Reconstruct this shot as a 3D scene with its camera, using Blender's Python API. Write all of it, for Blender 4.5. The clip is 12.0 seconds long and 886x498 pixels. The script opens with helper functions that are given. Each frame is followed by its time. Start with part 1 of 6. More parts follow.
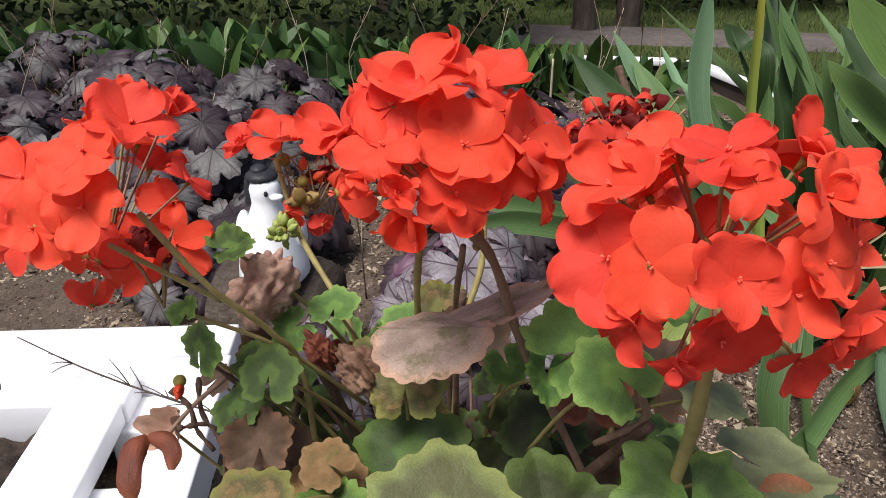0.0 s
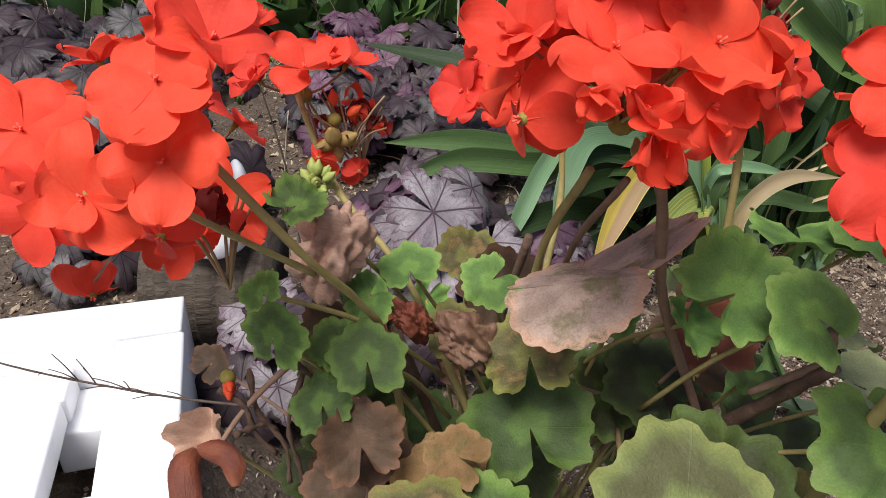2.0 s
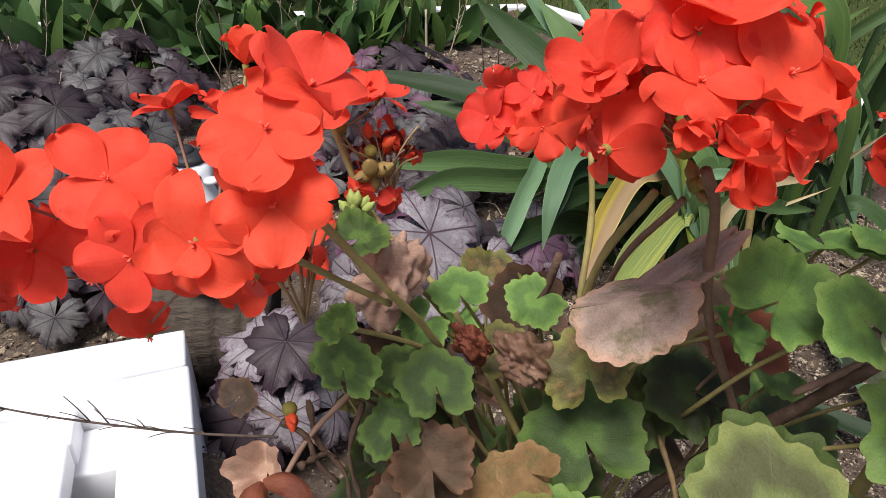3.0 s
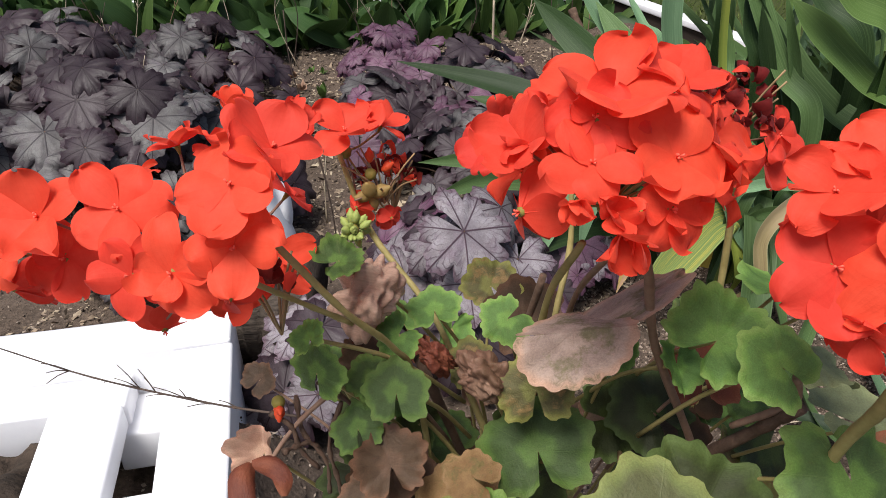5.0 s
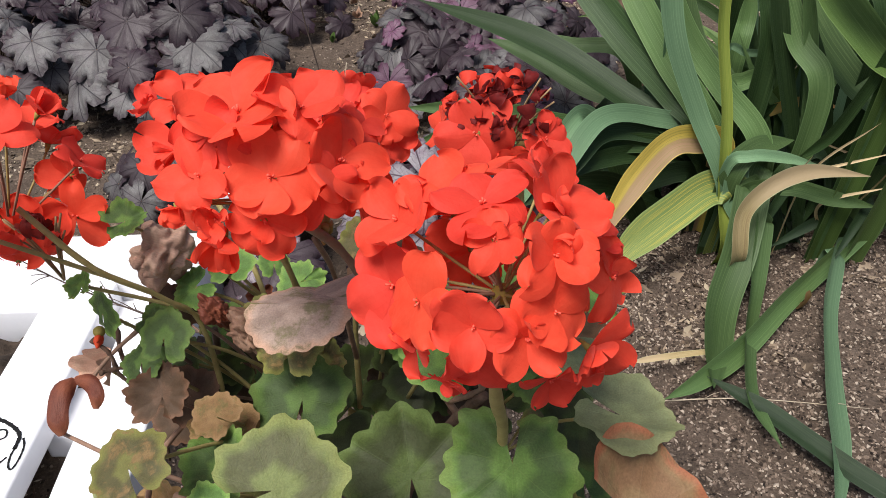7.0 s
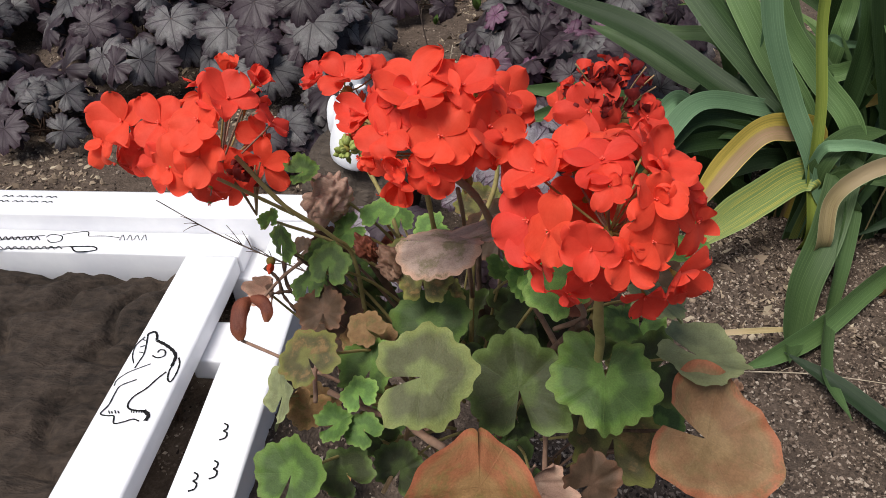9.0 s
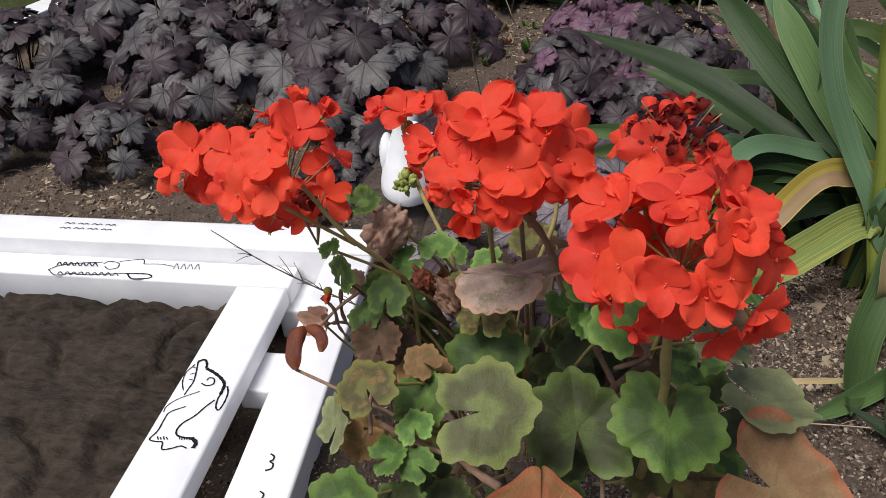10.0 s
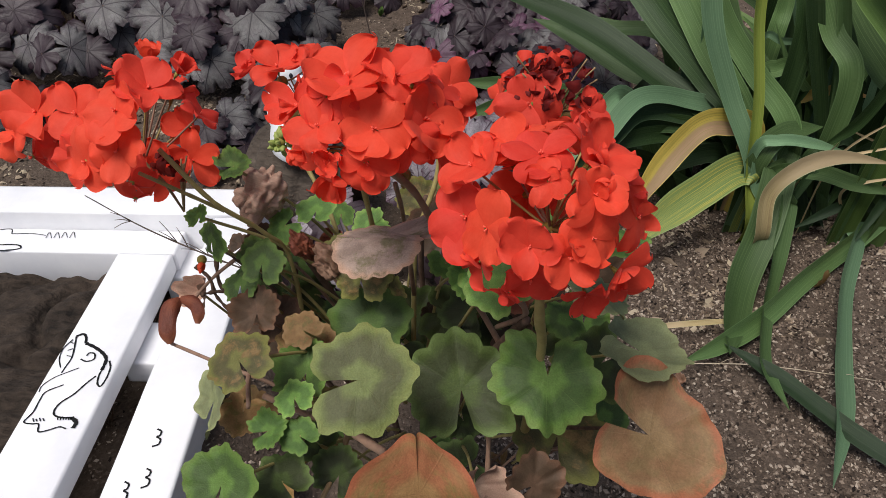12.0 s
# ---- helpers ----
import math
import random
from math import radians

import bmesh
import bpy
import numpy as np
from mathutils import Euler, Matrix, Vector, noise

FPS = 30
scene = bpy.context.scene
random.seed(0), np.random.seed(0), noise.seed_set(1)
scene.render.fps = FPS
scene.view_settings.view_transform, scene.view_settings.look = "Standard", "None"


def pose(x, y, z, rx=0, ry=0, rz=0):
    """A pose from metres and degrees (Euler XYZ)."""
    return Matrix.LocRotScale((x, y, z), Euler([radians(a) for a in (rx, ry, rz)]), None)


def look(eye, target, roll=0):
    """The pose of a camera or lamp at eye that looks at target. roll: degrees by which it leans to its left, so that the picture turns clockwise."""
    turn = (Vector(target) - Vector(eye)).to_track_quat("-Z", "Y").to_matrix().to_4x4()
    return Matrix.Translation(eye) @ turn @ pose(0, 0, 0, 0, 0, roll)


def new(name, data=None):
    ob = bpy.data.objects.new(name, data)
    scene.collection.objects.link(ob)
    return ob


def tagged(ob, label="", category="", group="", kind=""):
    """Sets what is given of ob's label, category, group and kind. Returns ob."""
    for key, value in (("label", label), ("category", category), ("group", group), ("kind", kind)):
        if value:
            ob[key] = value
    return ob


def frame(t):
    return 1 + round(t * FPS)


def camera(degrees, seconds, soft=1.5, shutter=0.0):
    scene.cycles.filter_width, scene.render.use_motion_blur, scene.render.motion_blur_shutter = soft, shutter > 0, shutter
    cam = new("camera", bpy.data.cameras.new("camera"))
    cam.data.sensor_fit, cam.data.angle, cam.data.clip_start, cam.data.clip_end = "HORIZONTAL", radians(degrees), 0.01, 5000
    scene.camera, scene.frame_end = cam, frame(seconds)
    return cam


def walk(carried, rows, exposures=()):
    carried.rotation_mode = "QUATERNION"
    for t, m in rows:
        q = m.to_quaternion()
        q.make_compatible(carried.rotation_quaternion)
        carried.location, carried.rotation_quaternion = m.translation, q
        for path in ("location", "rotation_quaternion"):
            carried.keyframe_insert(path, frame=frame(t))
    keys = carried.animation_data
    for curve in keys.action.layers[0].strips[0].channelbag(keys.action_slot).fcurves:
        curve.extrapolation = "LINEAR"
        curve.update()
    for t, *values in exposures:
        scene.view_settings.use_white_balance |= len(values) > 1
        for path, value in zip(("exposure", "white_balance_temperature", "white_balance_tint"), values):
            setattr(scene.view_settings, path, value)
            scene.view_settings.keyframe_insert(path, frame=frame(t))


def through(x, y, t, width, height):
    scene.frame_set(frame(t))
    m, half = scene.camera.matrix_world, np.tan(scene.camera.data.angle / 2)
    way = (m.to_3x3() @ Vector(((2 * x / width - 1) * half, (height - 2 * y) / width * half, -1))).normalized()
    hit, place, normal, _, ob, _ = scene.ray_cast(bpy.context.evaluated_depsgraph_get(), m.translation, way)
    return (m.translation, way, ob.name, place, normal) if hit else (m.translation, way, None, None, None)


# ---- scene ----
cam = camera(64.2, 12.0, soft=0.7)
PATH = [
    (0, (0.023, 0.003, 0.685), (-0.136, 1.778, -0.223), 0.4),
    (0.5, (0.014, 0.033, 0.665), (-0.113, 1.808, -0.247), 0.2),
    (1, (-0.013, 0.042, 0.659), (-0.129, 1.809, -0.27), 0.1),
    (1.5, (-0.059, 0.047, 0.659), (-0.042, 1.789, -0.323), 1.2),
    (2, (-0.091, 0.062, 0.653), (0.095, 1.758, -0.39), 1.2),
    (2.5, (-0.107, 0.072, 0.65), (0.255, 1.762, -0.356), 1.3),
    (3, (-0.135, 0.06, 0.662), (0.158, 1.766, -0.339), 0.1),
    (3.5, (-0.147, 0.063, 0.654), (0.139, 1.764, -0.357), 1.1),
    (3.7, (-0.151, 0.071, 0.657), (0.151, 1.779, -0.339), 0.7),
    (5.3, (-0.044, 0.022, 0.721), (-0.08, 1.718, -0.337), -0.5),
    (5.5, (-0.011, 0.018, 0.733), (-0.131, 1.724, -0.305), -0.5),
    (6, (0.055, 0.016, 0.742), (-0.145, 1.66, -0.379), -0.1),
    (6.5, (0.101, 0.017, 0.747), (-0.125, 1.614, -0.435), -1.5),
    (7, (0.109, 0.02, 0.753), (-0.094, 1.586, -0.474), -0.7),
    (7.2, (0.112, 0.028, 0.751), (-0.112, 1.62, -0.439), 0.8),
    (8.8, (0.094, -0.067, 0.799), (-0.325, 1.46, -0.423), -2.8),
    (9, (0.098, -0.073, 0.797), (-0.319, 1.422, -0.465), -2.8),
    (9.5, (0.096, -0.078, 0.796), (-0.352, 1.416, -0.455), -3.7),
    (10, (0.083, -0.079, 0.793), (-0.452, 1.454, -0.374), -3.4),
    (10.5, (0.086, -0.07, 0.791), (-0.279, 1.472, -0.429), -1.0),
    (11, (0.092, -0.062, 0.79), (-0.239, 1.461, -0.464), -0.4),
    (11.5, (0.094, -0.059, 0.788), (-0.205, 1.46, -0.478), 0.1),
    (12, (0.102, -0.058, 0.788), (-0.174, 1.456, -0.489), 0.1),
]
EXPOSURES = [(0.0, 0.94), (3.7, 0.90), (5.5, 0.92), (7.2, 0.98), (9.0, 0.62), (9.5, 0.50), (12.0, 0.44)]
SKY, SUN = 0.070, 2.4
BACK_SLOPE, BACK_AT, SIDE_SLOPE, SIDE_AT = 0.0, 2.95, -0.345, 1.77
walk(cam, [(t, look(eye, target, roll)) for t, eye, target, roll in PATH], EXPOSURES)

# ---- light ----
SUN_DIR = Vector((-0.26, -0.34, 0.90)).normalized()
world = bpy.data.worlds.new("sky")
world.use_nodes = True
scene.world = world
wn = world.node_tree.nodes
sky = wn.new("ShaderNodeTexSky")
sky.sky_type, sky.sun_disc = 'NISHITA', False
sky.sun_elevation, sky.sun_rotation = math.asin(SUN_DIR.z), math.atan2(SUN_DIR.x, SUN_DIR.y)
sky.air_density, sky.dust_density, sky.ozone_density = 1.0, 4.0, 1.0
world.node_tree.links.new(sky.outputs[0], wn["Background"].inputs[0])
wn["Background"].inputs[1].default_value = SKY
lamp = bpy.data.lights.new("sun", 'SUN')
lamp.energy, lamp.angle, lamp.color = SUN, radians(26), (1.0, 0.98, 0.95)
sun = new("sun", lamp)
sun.matrix_world = look(SUN_DIR * 5, (0, 0, 0))


# ---- materials ----
class Nodes:
    """Small wrapper to write node trees in few lines."""

    def __init__(self, name):
        self.mat = bpy.data.materials.new(name)
        self.mat.use_nodes = True
        self.t = self.mat.node_tree
        self.bsdf = self.t.nodes["Principled BSDF"]
        self.out = self.t.nodes["Material Output"]

    def add(self, kind, **values):
        n = self.t.nodes.new(kind)
        if "operation" in values:
            n.operation = values["operation"]
        if "data_type" in values:
            n.data_type = values["data_type"]
        if "blend_type" in values:
            n.blend_type = values["blend_type"]
        if "interpolation_type" in values:
            n.interpolation_type = values["interpolation_type"]
        return n

    def link(self, a, b):
        self.t.links.new(a, b)

    def put(self, socket, value):
        if hasattr(value, "is_output"):
            self.link(value, socket)
        else:
            socket.default_value = value

    def math(self, op, a, b=0.0, c=0.0):
        n = self.add("ShaderNodeMath", operation=op)
        for i, v in enumerate((a, b, c)):
            self.put(n.inputs[i], v)
        return n.outputs[0]

    def coords(self, which="Object"):
        return self.add("ShaderNodeTexCoord").outputs[which]

    def noise(self, scale, detail=4.0, rough=0.6, vec=None):
        n = self.add("ShaderNodeTexNoise")
        n.inputs["Scale"].default_value, n.inputs["Detail"].default_value = scale, detail
        n.inputs["Roughness"].default_value = rough
        if vec is not None:
            self.link(vec, n.inputs["Vector"])
        return n.outputs["Fac"]

    def ramp(self, fac, *stops):
        n = self.add("ShaderNodeValToRGB")
        el = n.color_ramp.elements
        while len(el) < len(stops):
            el.new(0.5)
        for e, (p, c) in zip(el, stops):
            e.position, e.color = p, (*c, 1)
        self.link(fac, n.inputs[0])
        return n.outputs[0]

    def mix(self, fac, a, b, mode="MIX"):
        n = self.add("ShaderNodeMix", data_type="RGBA", blend_type=mode)
        self.put(n.inputs[0], fac)
        self.put(n.inputs[6], (*a, 1) if isinstance(a, tuple) else a)
        self.put(n.inputs[7], (*b, 1) if isinstance(b, tuple) else b)
        return n.outputs[2]

    def step(self, v, lo, hi):
        n = self.add("ShaderNodeMapRange", interpolation_type="SMOOTHSTEP")
        self.put(n.inputs[0], v)
        n.inputs[1].default_value, n.inputs[2].default_value = lo, hi
        return n.outputs[0]

    def bump(self, height, strength=0.3, dist=0.002):
        n = self.add("ShaderNodeBump")
        n.inputs["Strength"].default_value, n.inputs["Distance"].default_value = strength, dist
        self.link(height, n.inputs["Height"])
        self.link(n.outputs[0], self.bsdf.inputs["Normal"])
        return n.outputs[0]

    def done(self, colour, rough=0.6, through=0.0, tint=None, gloss=0.22):
        self.bsdf.inputs["Specular IOR Level"].default_value = gloss
        self.put(self.bsdf.inputs["Base Color"], (*colour, 1) if isinstance(colour, tuple) else colour)
        self.put(self.bsdf.inputs["Roughness"], rough)
        if through:
            tr = self.add("ShaderNodeBsdfTranslucent")
            self.put(tr.inputs[0], colour if tint is None else tint)
            m = self.add("ShaderNodeMixShader")
            m.inputs[0].default_value = through
            self.link(self.bsdf.outputs[0], m.inputs[1])
            self.link(tr.outputs[0], m.inputs[2])
            self.link(m.outputs[0], self.out.inputs[0])
        return self.mat

    def random(self):
        return self.add("ShaderNodeObjectInfo").outputs["Random"]


def leaf_material(name, base, zone, rim, vein, lobes=7, zone_r=(0.35, 0.75), vein_w=0.03, rough=0.55, through=0.13, blotch=None, gain=1.0, veins=0.45, relief=-0.1, twigs=0.2):
    """Leaf blade: base colour in the middle, a ring zone, a rim, and veins that fan from the stalk; UV holds the blade's own plane."""
    base, zone, rim, vein = [tuple(min(0.8, x * gain) for x in c) for c in (base, zone, rim, vein)]
    k = Nodes(name)
    uv = k.coords("UV")
    sep = k.add("ShaderNodeSeparateXYZ")
    k.link(uv, sep.inputs[0])
    u, v = k.math("SUBTRACT", sep.outputs[0], 0.5), k.math("SUBTRACT", sep.outputs[1], 0.5)
    r = k.math("MULTIPLY", k.math("SQRT", k.math("ADD", k.math("MULTIPLY", u, u), k.math("MULTIPLY", v, v))), 2.0)
    wob = k.noise(5.0, 3.0, 0.6, uv)
    rw = k.math("ADD", r, k.math("MULTIPLY", k.math("SUBTRACT", wob, 0.5), 0.35))
    th = k.math("ARCTAN2", u, v)
    saw = k.math("ABSOLUTE", k.math("SINE", k.math("MULTIPLY", th, lobes / 2.0)))
    dist = k.math("MULTIPLY", saw, r)
    branch = k.math("ABSOLUTE", k.math("SINE", k.math("ADD", k.math("ADD", k.math("MULTIPLY", r, 13.0), k.math("MULTIPLY", wob, 9.0)), k.math("MULTIPLY", saw, -7.0))))
    bdist = k.math("ADD", k.math("MULTIPLY", branch, 0.3), k.math("MULTIPLY", k.math("SUBTRACT", 1.0, r), 0.2))
    line = k.math("MAXIMUM", k.math("SUBTRACT", 1.0, k.step(dist, vein_w, vein_w * 4)),
                  k.math("MULTIPLY", k.math("SUBTRACT", 1.0, k.step(bdist, 0.02, 0.22)), twigs))
    ring = k.math("MULTIPLY", k.step(rw, zone_r[0] - 0.12, zone_r[0] + 0.08), k.math("SUBTRACT", 1.0, k.step(rw, zone_r[1] - 0.1, zone_r[1] + 0.12)))
    col = k.mix(ring, base, zone)
    col = k.mix(k.math("MULTIPLY", k.step(rw, 0.80, 0.98), 0.9), col, rim)
    if blotch:
        col = k.mix(k.step(k.noise(3.0, 5.0, 0.7, uv), 0.48, 0.62), col, blotch)
    col = k.mix(k.math("MULTIPLY", line, veins), col, vein)
    grain = k.noise(60.0, 3.0, 0.7, uv)
    col = k.mix(0.45, col, k.ramp(grain, (0.3, (0.35, 0.35, 0.35)), (0.7, (1.0, 1.0, 1.0))), "MULTIPLY")
    patch = k.noise(9.0, 4.0, 0.65, uv)
    col = k.mix(0.4, col, k.ramp(patch, (0.35, (0.55, 0.5, 0.45)), (0.62, (1.0, 1.0, 1.0))), "MULTIPLY")
    specks = k.step(k.noise(34.0, 3.0, 0.6, uv), 0.69, 0.75)
    col = k.mix(k.math("MULTIPLY", specks, 0.5), col, (0.10, 0.06, 0.03))
    hsv = k.add("ShaderNodeHueSaturation")
    k.link(col, hsv.inputs["Color"])
    k.put(hsv.inputs["Value"], k.math("ADD", k.math("MULTIPLY", k.random(), 0.6), 0.75))
    h = k.math("ADD", k.math("MULTIPLY", grain, 0.3), k.math("ADD", k.math("MULTIPLY", k.noise(14.0, 3.0, 0.6, uv), 0.7), k.math("MULTIPLY", line, relief)))
    k.bump(h, 0.5, 0.002)
    return k.done(hsv.outputs[0], rough, through)


def petal_material(name, deep, light, vein):
    k = Nodes(name)
    uv = k.coords("UV")
    sep = k.add("ShaderNodeSeparateXYZ")
    k.link(uv, sep.inputs[0])
    streak = k.math("ABSOLUTE", k.math("SINE", k.math("MULTIPLY", sep.outputs[0], 38.0)))
    rnd = k.random()
    col = k.mix(k.noise(4.0, 3.0, 0.6, uv), deep, light)
    col = k.mix(k.math("MULTIPLY", k.math("SUBTRACT", 1.0, k.step(streak, 0.0, 0.5)), 0.06), col, vein)
    hsv = k.add("ShaderNodeHueSaturation")
    k.link(col, hsv.inputs["Color"])
    k.put(hsv.inputs["Value"], k.math("ADD", k.math("MULTIPLY", rnd, 0.16), 0.90))
    k.put(hsv.inputs["Hue"], k.math("ADD", k.math("MULTIPLY", rnd, 0.006), 0.4985))
    k.bump(k.math("ADD", k.math("MULTIPLY", streak, 0.2), k.noise(14.0, 3.0, 0.6, uv)), 0.2, 0.001)
    k.bsdf.inputs["Sheen Weight"].default_value = 0.06
    return k.done(hsv.outputs[0], 0.6, 0.42)


def plain_material(name, dark, light, scale=40.0, rough=0.7, bump=0.3, dist=0.002, stretch=None, through=0.0):
    k = Nodes(name)
    vec = k.coords("Object")
    if stretch:
        m = k.add("ShaderNodeMapping")
        m.inputs["Scale"].default_value = stretch
        k.link(vec, m.inputs[0])
        vec = m.outputs[0]
    a, b = k.noise(scale, 6.0, 0.65, vec), k.noise(scale * 0.13, 3.0, 0.5, vec)
    f = k.math("ADD", k.math("MULTIPLY", a, 0.6), k.math("MULTIPLY", b, 0.4))
    if bump:
        k.bump(a, bump, dist)
    return k.done(k.ramp(f, (0.33, dark), (0.67, light)), rough, through)


def chip_material(name, *stops, rough=0.8):
    """For loose bits joined in one mesh: each takes a colour of its own."""
    k = Nodes(name)
    rnd = k.add("ShaderNodeNewGeometry").outputs["Random Per Island"]
    return k.done(k.ramp(rnd, *stops), rough)


def blade_material(name, dark, light, streak, tip=None, tip_at=0.75, through=0.15, split=False):
    """Sword leaf: v runs along the blade, u across it."""
    k = Nodes(name)
    uv = k.coords("UV")
    sep = k.add("ShaderNodeSeparateXYZ")
    k.link(uv, sep.inputs[0])
    m = k.add("ShaderNodeMapping")
    m.inputs["Scale"].default_value = (18.0, 0.5, 1.0)
    k.link(uv, m.inputs[0])
    fibre = k.noise(2.5, 4.0, 0.7, m.outputs[0])
    blend = k.noise(2.2, 3.0, 0.6, uv)
    if split:
        blend = k.step(k.math("ADD", sep.outputs[0], k.math("MULTIPLY", k.math("SUBTRACT", fibre, 0.5), 0.6)), 0.42, 0.56)
    col = k.mix(blend, dark, light)
    col = k.mix(k.math("MULTIPLY", k.step(fibre, 0.46, 0.66), 0.7), col, streak)
    if tip:
        edge = k.math("ADD", sep.outputs[1], k.math("MULTIPLY", k.math("SUBTRACT", fibre, 0.5), 0.5))
        col = k.mix(k.step(edge, tip_at - 0.12, tip_at + 0.12), col, tip)
    margin = k.step(k.math("ABSOLUTE", k.math("SUBTRACT", sep.outputs[0], 0.5)), 0.455, 0.49)
    col = k.mix(k.math("MULTIPLY", margin, 0.7), col, tuple(min(0.6, 0.02 + 1.35 * c) for c in light))
    spots = k.step(k.noise(26.0, 4.0, 0.7, uv), 0.70, 0.76)
    col = k.mix(k.math("MULTIPLY", spots, 0.6), col, (0.12, 0.075, 0.03))
    hsv = k.add("ShaderNodeHueSaturation")
    k.link(col, hsv.inputs["Color"])
    k.put(hsv.inputs["Value"], k.math("ADD", k.math("MULTIPLY", k.random(), 0.75), 0.6))
    k.bump(fibre, 0.35, 0.002)
    return k.done(hsv.outputs[0], 0.48, through)


RED = petal_material("petal_red", (0.76, 0.042, 0.024), (0.88, 0.090, 0.055), (0.58, 0.014, 0.012))
RED_DRY = petal_material("petal_withered", (0.10, 0.010, 0.010), (0.30, 0.022, 0.018), (0.05, 0.006, 0.006))
STAMEN = plain_material("stamen_pink", (0.80, 0.07, 0.04), (0.88, 0.16, 0.11), 300, 0.6, 0)
CALYX = plain_material("calyx_green", (0.16, 0.15, 0.03), (0.30, 0.24, 0.06), 200, 0.6, 0.2)
LEAF = {
    "zonal": leaf_material("leaf_zonal", (0.170, 0.205, 0.070), (0.105, 0.112, 0.050), (0.23, 0.265, 0.085), (0.21, 0.25, 0.11), gain=0.8, vein_w=0.010, veins=0.14),
    "green": leaf_material("leaf_green", (0.105, 0.185, 0.040), (0.062, 0.105, 0.030), (0.135, 0.21, 0.050), (0.19, 0.26, 0.09), gain=1.12, vein_w=0.010, veins=0.14),
    "bright": leaf_material("leaf_bright", (0.145, 0.27, 0.058), (0.10, 0.19, 0.048), (0.21, 0.33, 0.085), (0.26, 0.35, 0.13), gain=1.2, vein_w=0.010, veins=0.14),
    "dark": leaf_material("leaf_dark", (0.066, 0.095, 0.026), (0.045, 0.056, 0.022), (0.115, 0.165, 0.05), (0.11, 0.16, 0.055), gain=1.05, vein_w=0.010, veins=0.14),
    "olive": leaf_material("leaf_olive", (0.20, 0.20, 0.06), (0.12, 0.11, 0.045), (0.26, 0.26, 0.07), (0.22, 0.16, 0.07), blotch=(0.26, 0.17, 0.07), gain=0.95, vein_w=0.010, veins=0.14),
    "mauve": leaf_material("leaf_mauve", (0.34, 0.255, 0.205), (0.27, 0.20, 0.165), (0.42, 0.26, 0.18), (0.25, 0.17, 0.13), blotch=(0.21, 0.18, 0.10), gain=1.35, vein_w=0.010, veins=0.14),
    "bronze": leaf_material("leaf_bronze", (0.27, 0.175, 0.085), (0.25, 0.14, 0.07), (0.38, 0.13, 0.065), (0.33, 0.25, 0.14), blotch=(0.20, 0.13, 0.06), gain=0.95, vein_w=0.010, veins=0.14),
    "red": leaf_material("leaf_red", (0.30, 0.17, 0.07), (0.33, 0.13, 0.06), (0.40, 0.12, 0.06), (0.32, 0.14, 0.07), blotch=(0.25, 0.17, 0.06), gain=1.05, vein_w=0.010, veins=0.14),
    "grey": leaf_material("leaf_grey_green", (0.175, 0.195, 0.095), (0.15, 0.165, 0.085), (0.21, 0.23, 0.11), (0.23, 0.26, 0.14), gain=1.45, vein_w=0.010, veins=0.14),
    "tan": leaf_material("leaf_tan", (0.30, 0.18, 0.075), (0.26, 0.15, 0.06), (0.36, 0.22, 0.10), (0.18, 0.10, 0.05), blotch=(0.20, 0.15, 0.05), gain=1.05, vein_w=0.010, veins=0.14),
    "brown": leaf_material("leaf_brown", (0.11, 0.065, 0.04), (0.08, 0.05, 0.03), (0.16, 0.085, 0.05), (0.06, 0.04, 0.03), gain=1.05, vein_w=0.010, veins=0.14),
    "dry": leaf_material("leaf_dry", (0.30, 0.18, 0.12), (0.22, 0.12, 0.08), (0.36, 0.23, 0.16), (0.14, 0.075, 0.05), blotch=(0.16, 0.09, 0.05), gain=1.05, vein_w=0.010, veins=0.14),
    "pinkdry": leaf_material("leaf_pink_dry", (0.38, 0.26, 0.19), (0.30, 0.19, 0.14), (0.48, 0.30, 0.22), (0.25, 0.13, 0.09), gain=1.4, vein_w=0.010, veins=0.14),
    "reddry": leaf_material("leaf_red_dry", (0.24, 0.075, 0.04), (0.17, 0.05, 0.03), (0.30, 0.11, 0.06), (0.14, 0.05, 0.035), gain=1.05, vein_w=0.010, veins=0.14),
}
STEM = {
    "olive": plain_material("stem_olive", (0.21, 0.17, 0.06), (0.36, 0.30, 0.12), 120, 0.55, 0.3),
    "mauve": plain_material("stem_mauve", (0.17, 0.10, 0.07), (0.30, 0.19, 0.13), 120, 0.55, 0.3),
    "tan": plain_material("stem_tan", (0.22, 0.14, 0.07), (0.36, 0.25, 0.13), 120, 0.65, 0.3),
    "woody": plain_material("stem_woody", (0.05, 0.03, 0.02), (0.16, 0.10, 0.07), 90, 0.85, 0.7, 0.004),
}
HEUCHERA = leaf_material("heuchera_silver", (0.120, 0.110, 0.112), (0.185, 0.178, 0.176), (0.075, 0.058, 0.066), (0.034, 0.026, 0.034), gain=0.72, relief=-0.5, vein_w=0.020, through=0.06, rough=0.45, blotch=(0.115, 0.102, 0.108), veins=0.85, twigs=0.6)
HEUCHERA_LILAC = leaf_material("heuchera_lilac", (0.21, 0.185, 0.205), (0.29, 0.265, 0.285), (0.13, 0.085, 0.11), (0.055, 0.028, 0.042), gain=0.95, relief=-0.6, vein_w=0.022, through=0.08, rough=0.45, blotch=(0.22, 0.18, 0.21), veins=0.9, twigs=0.75)
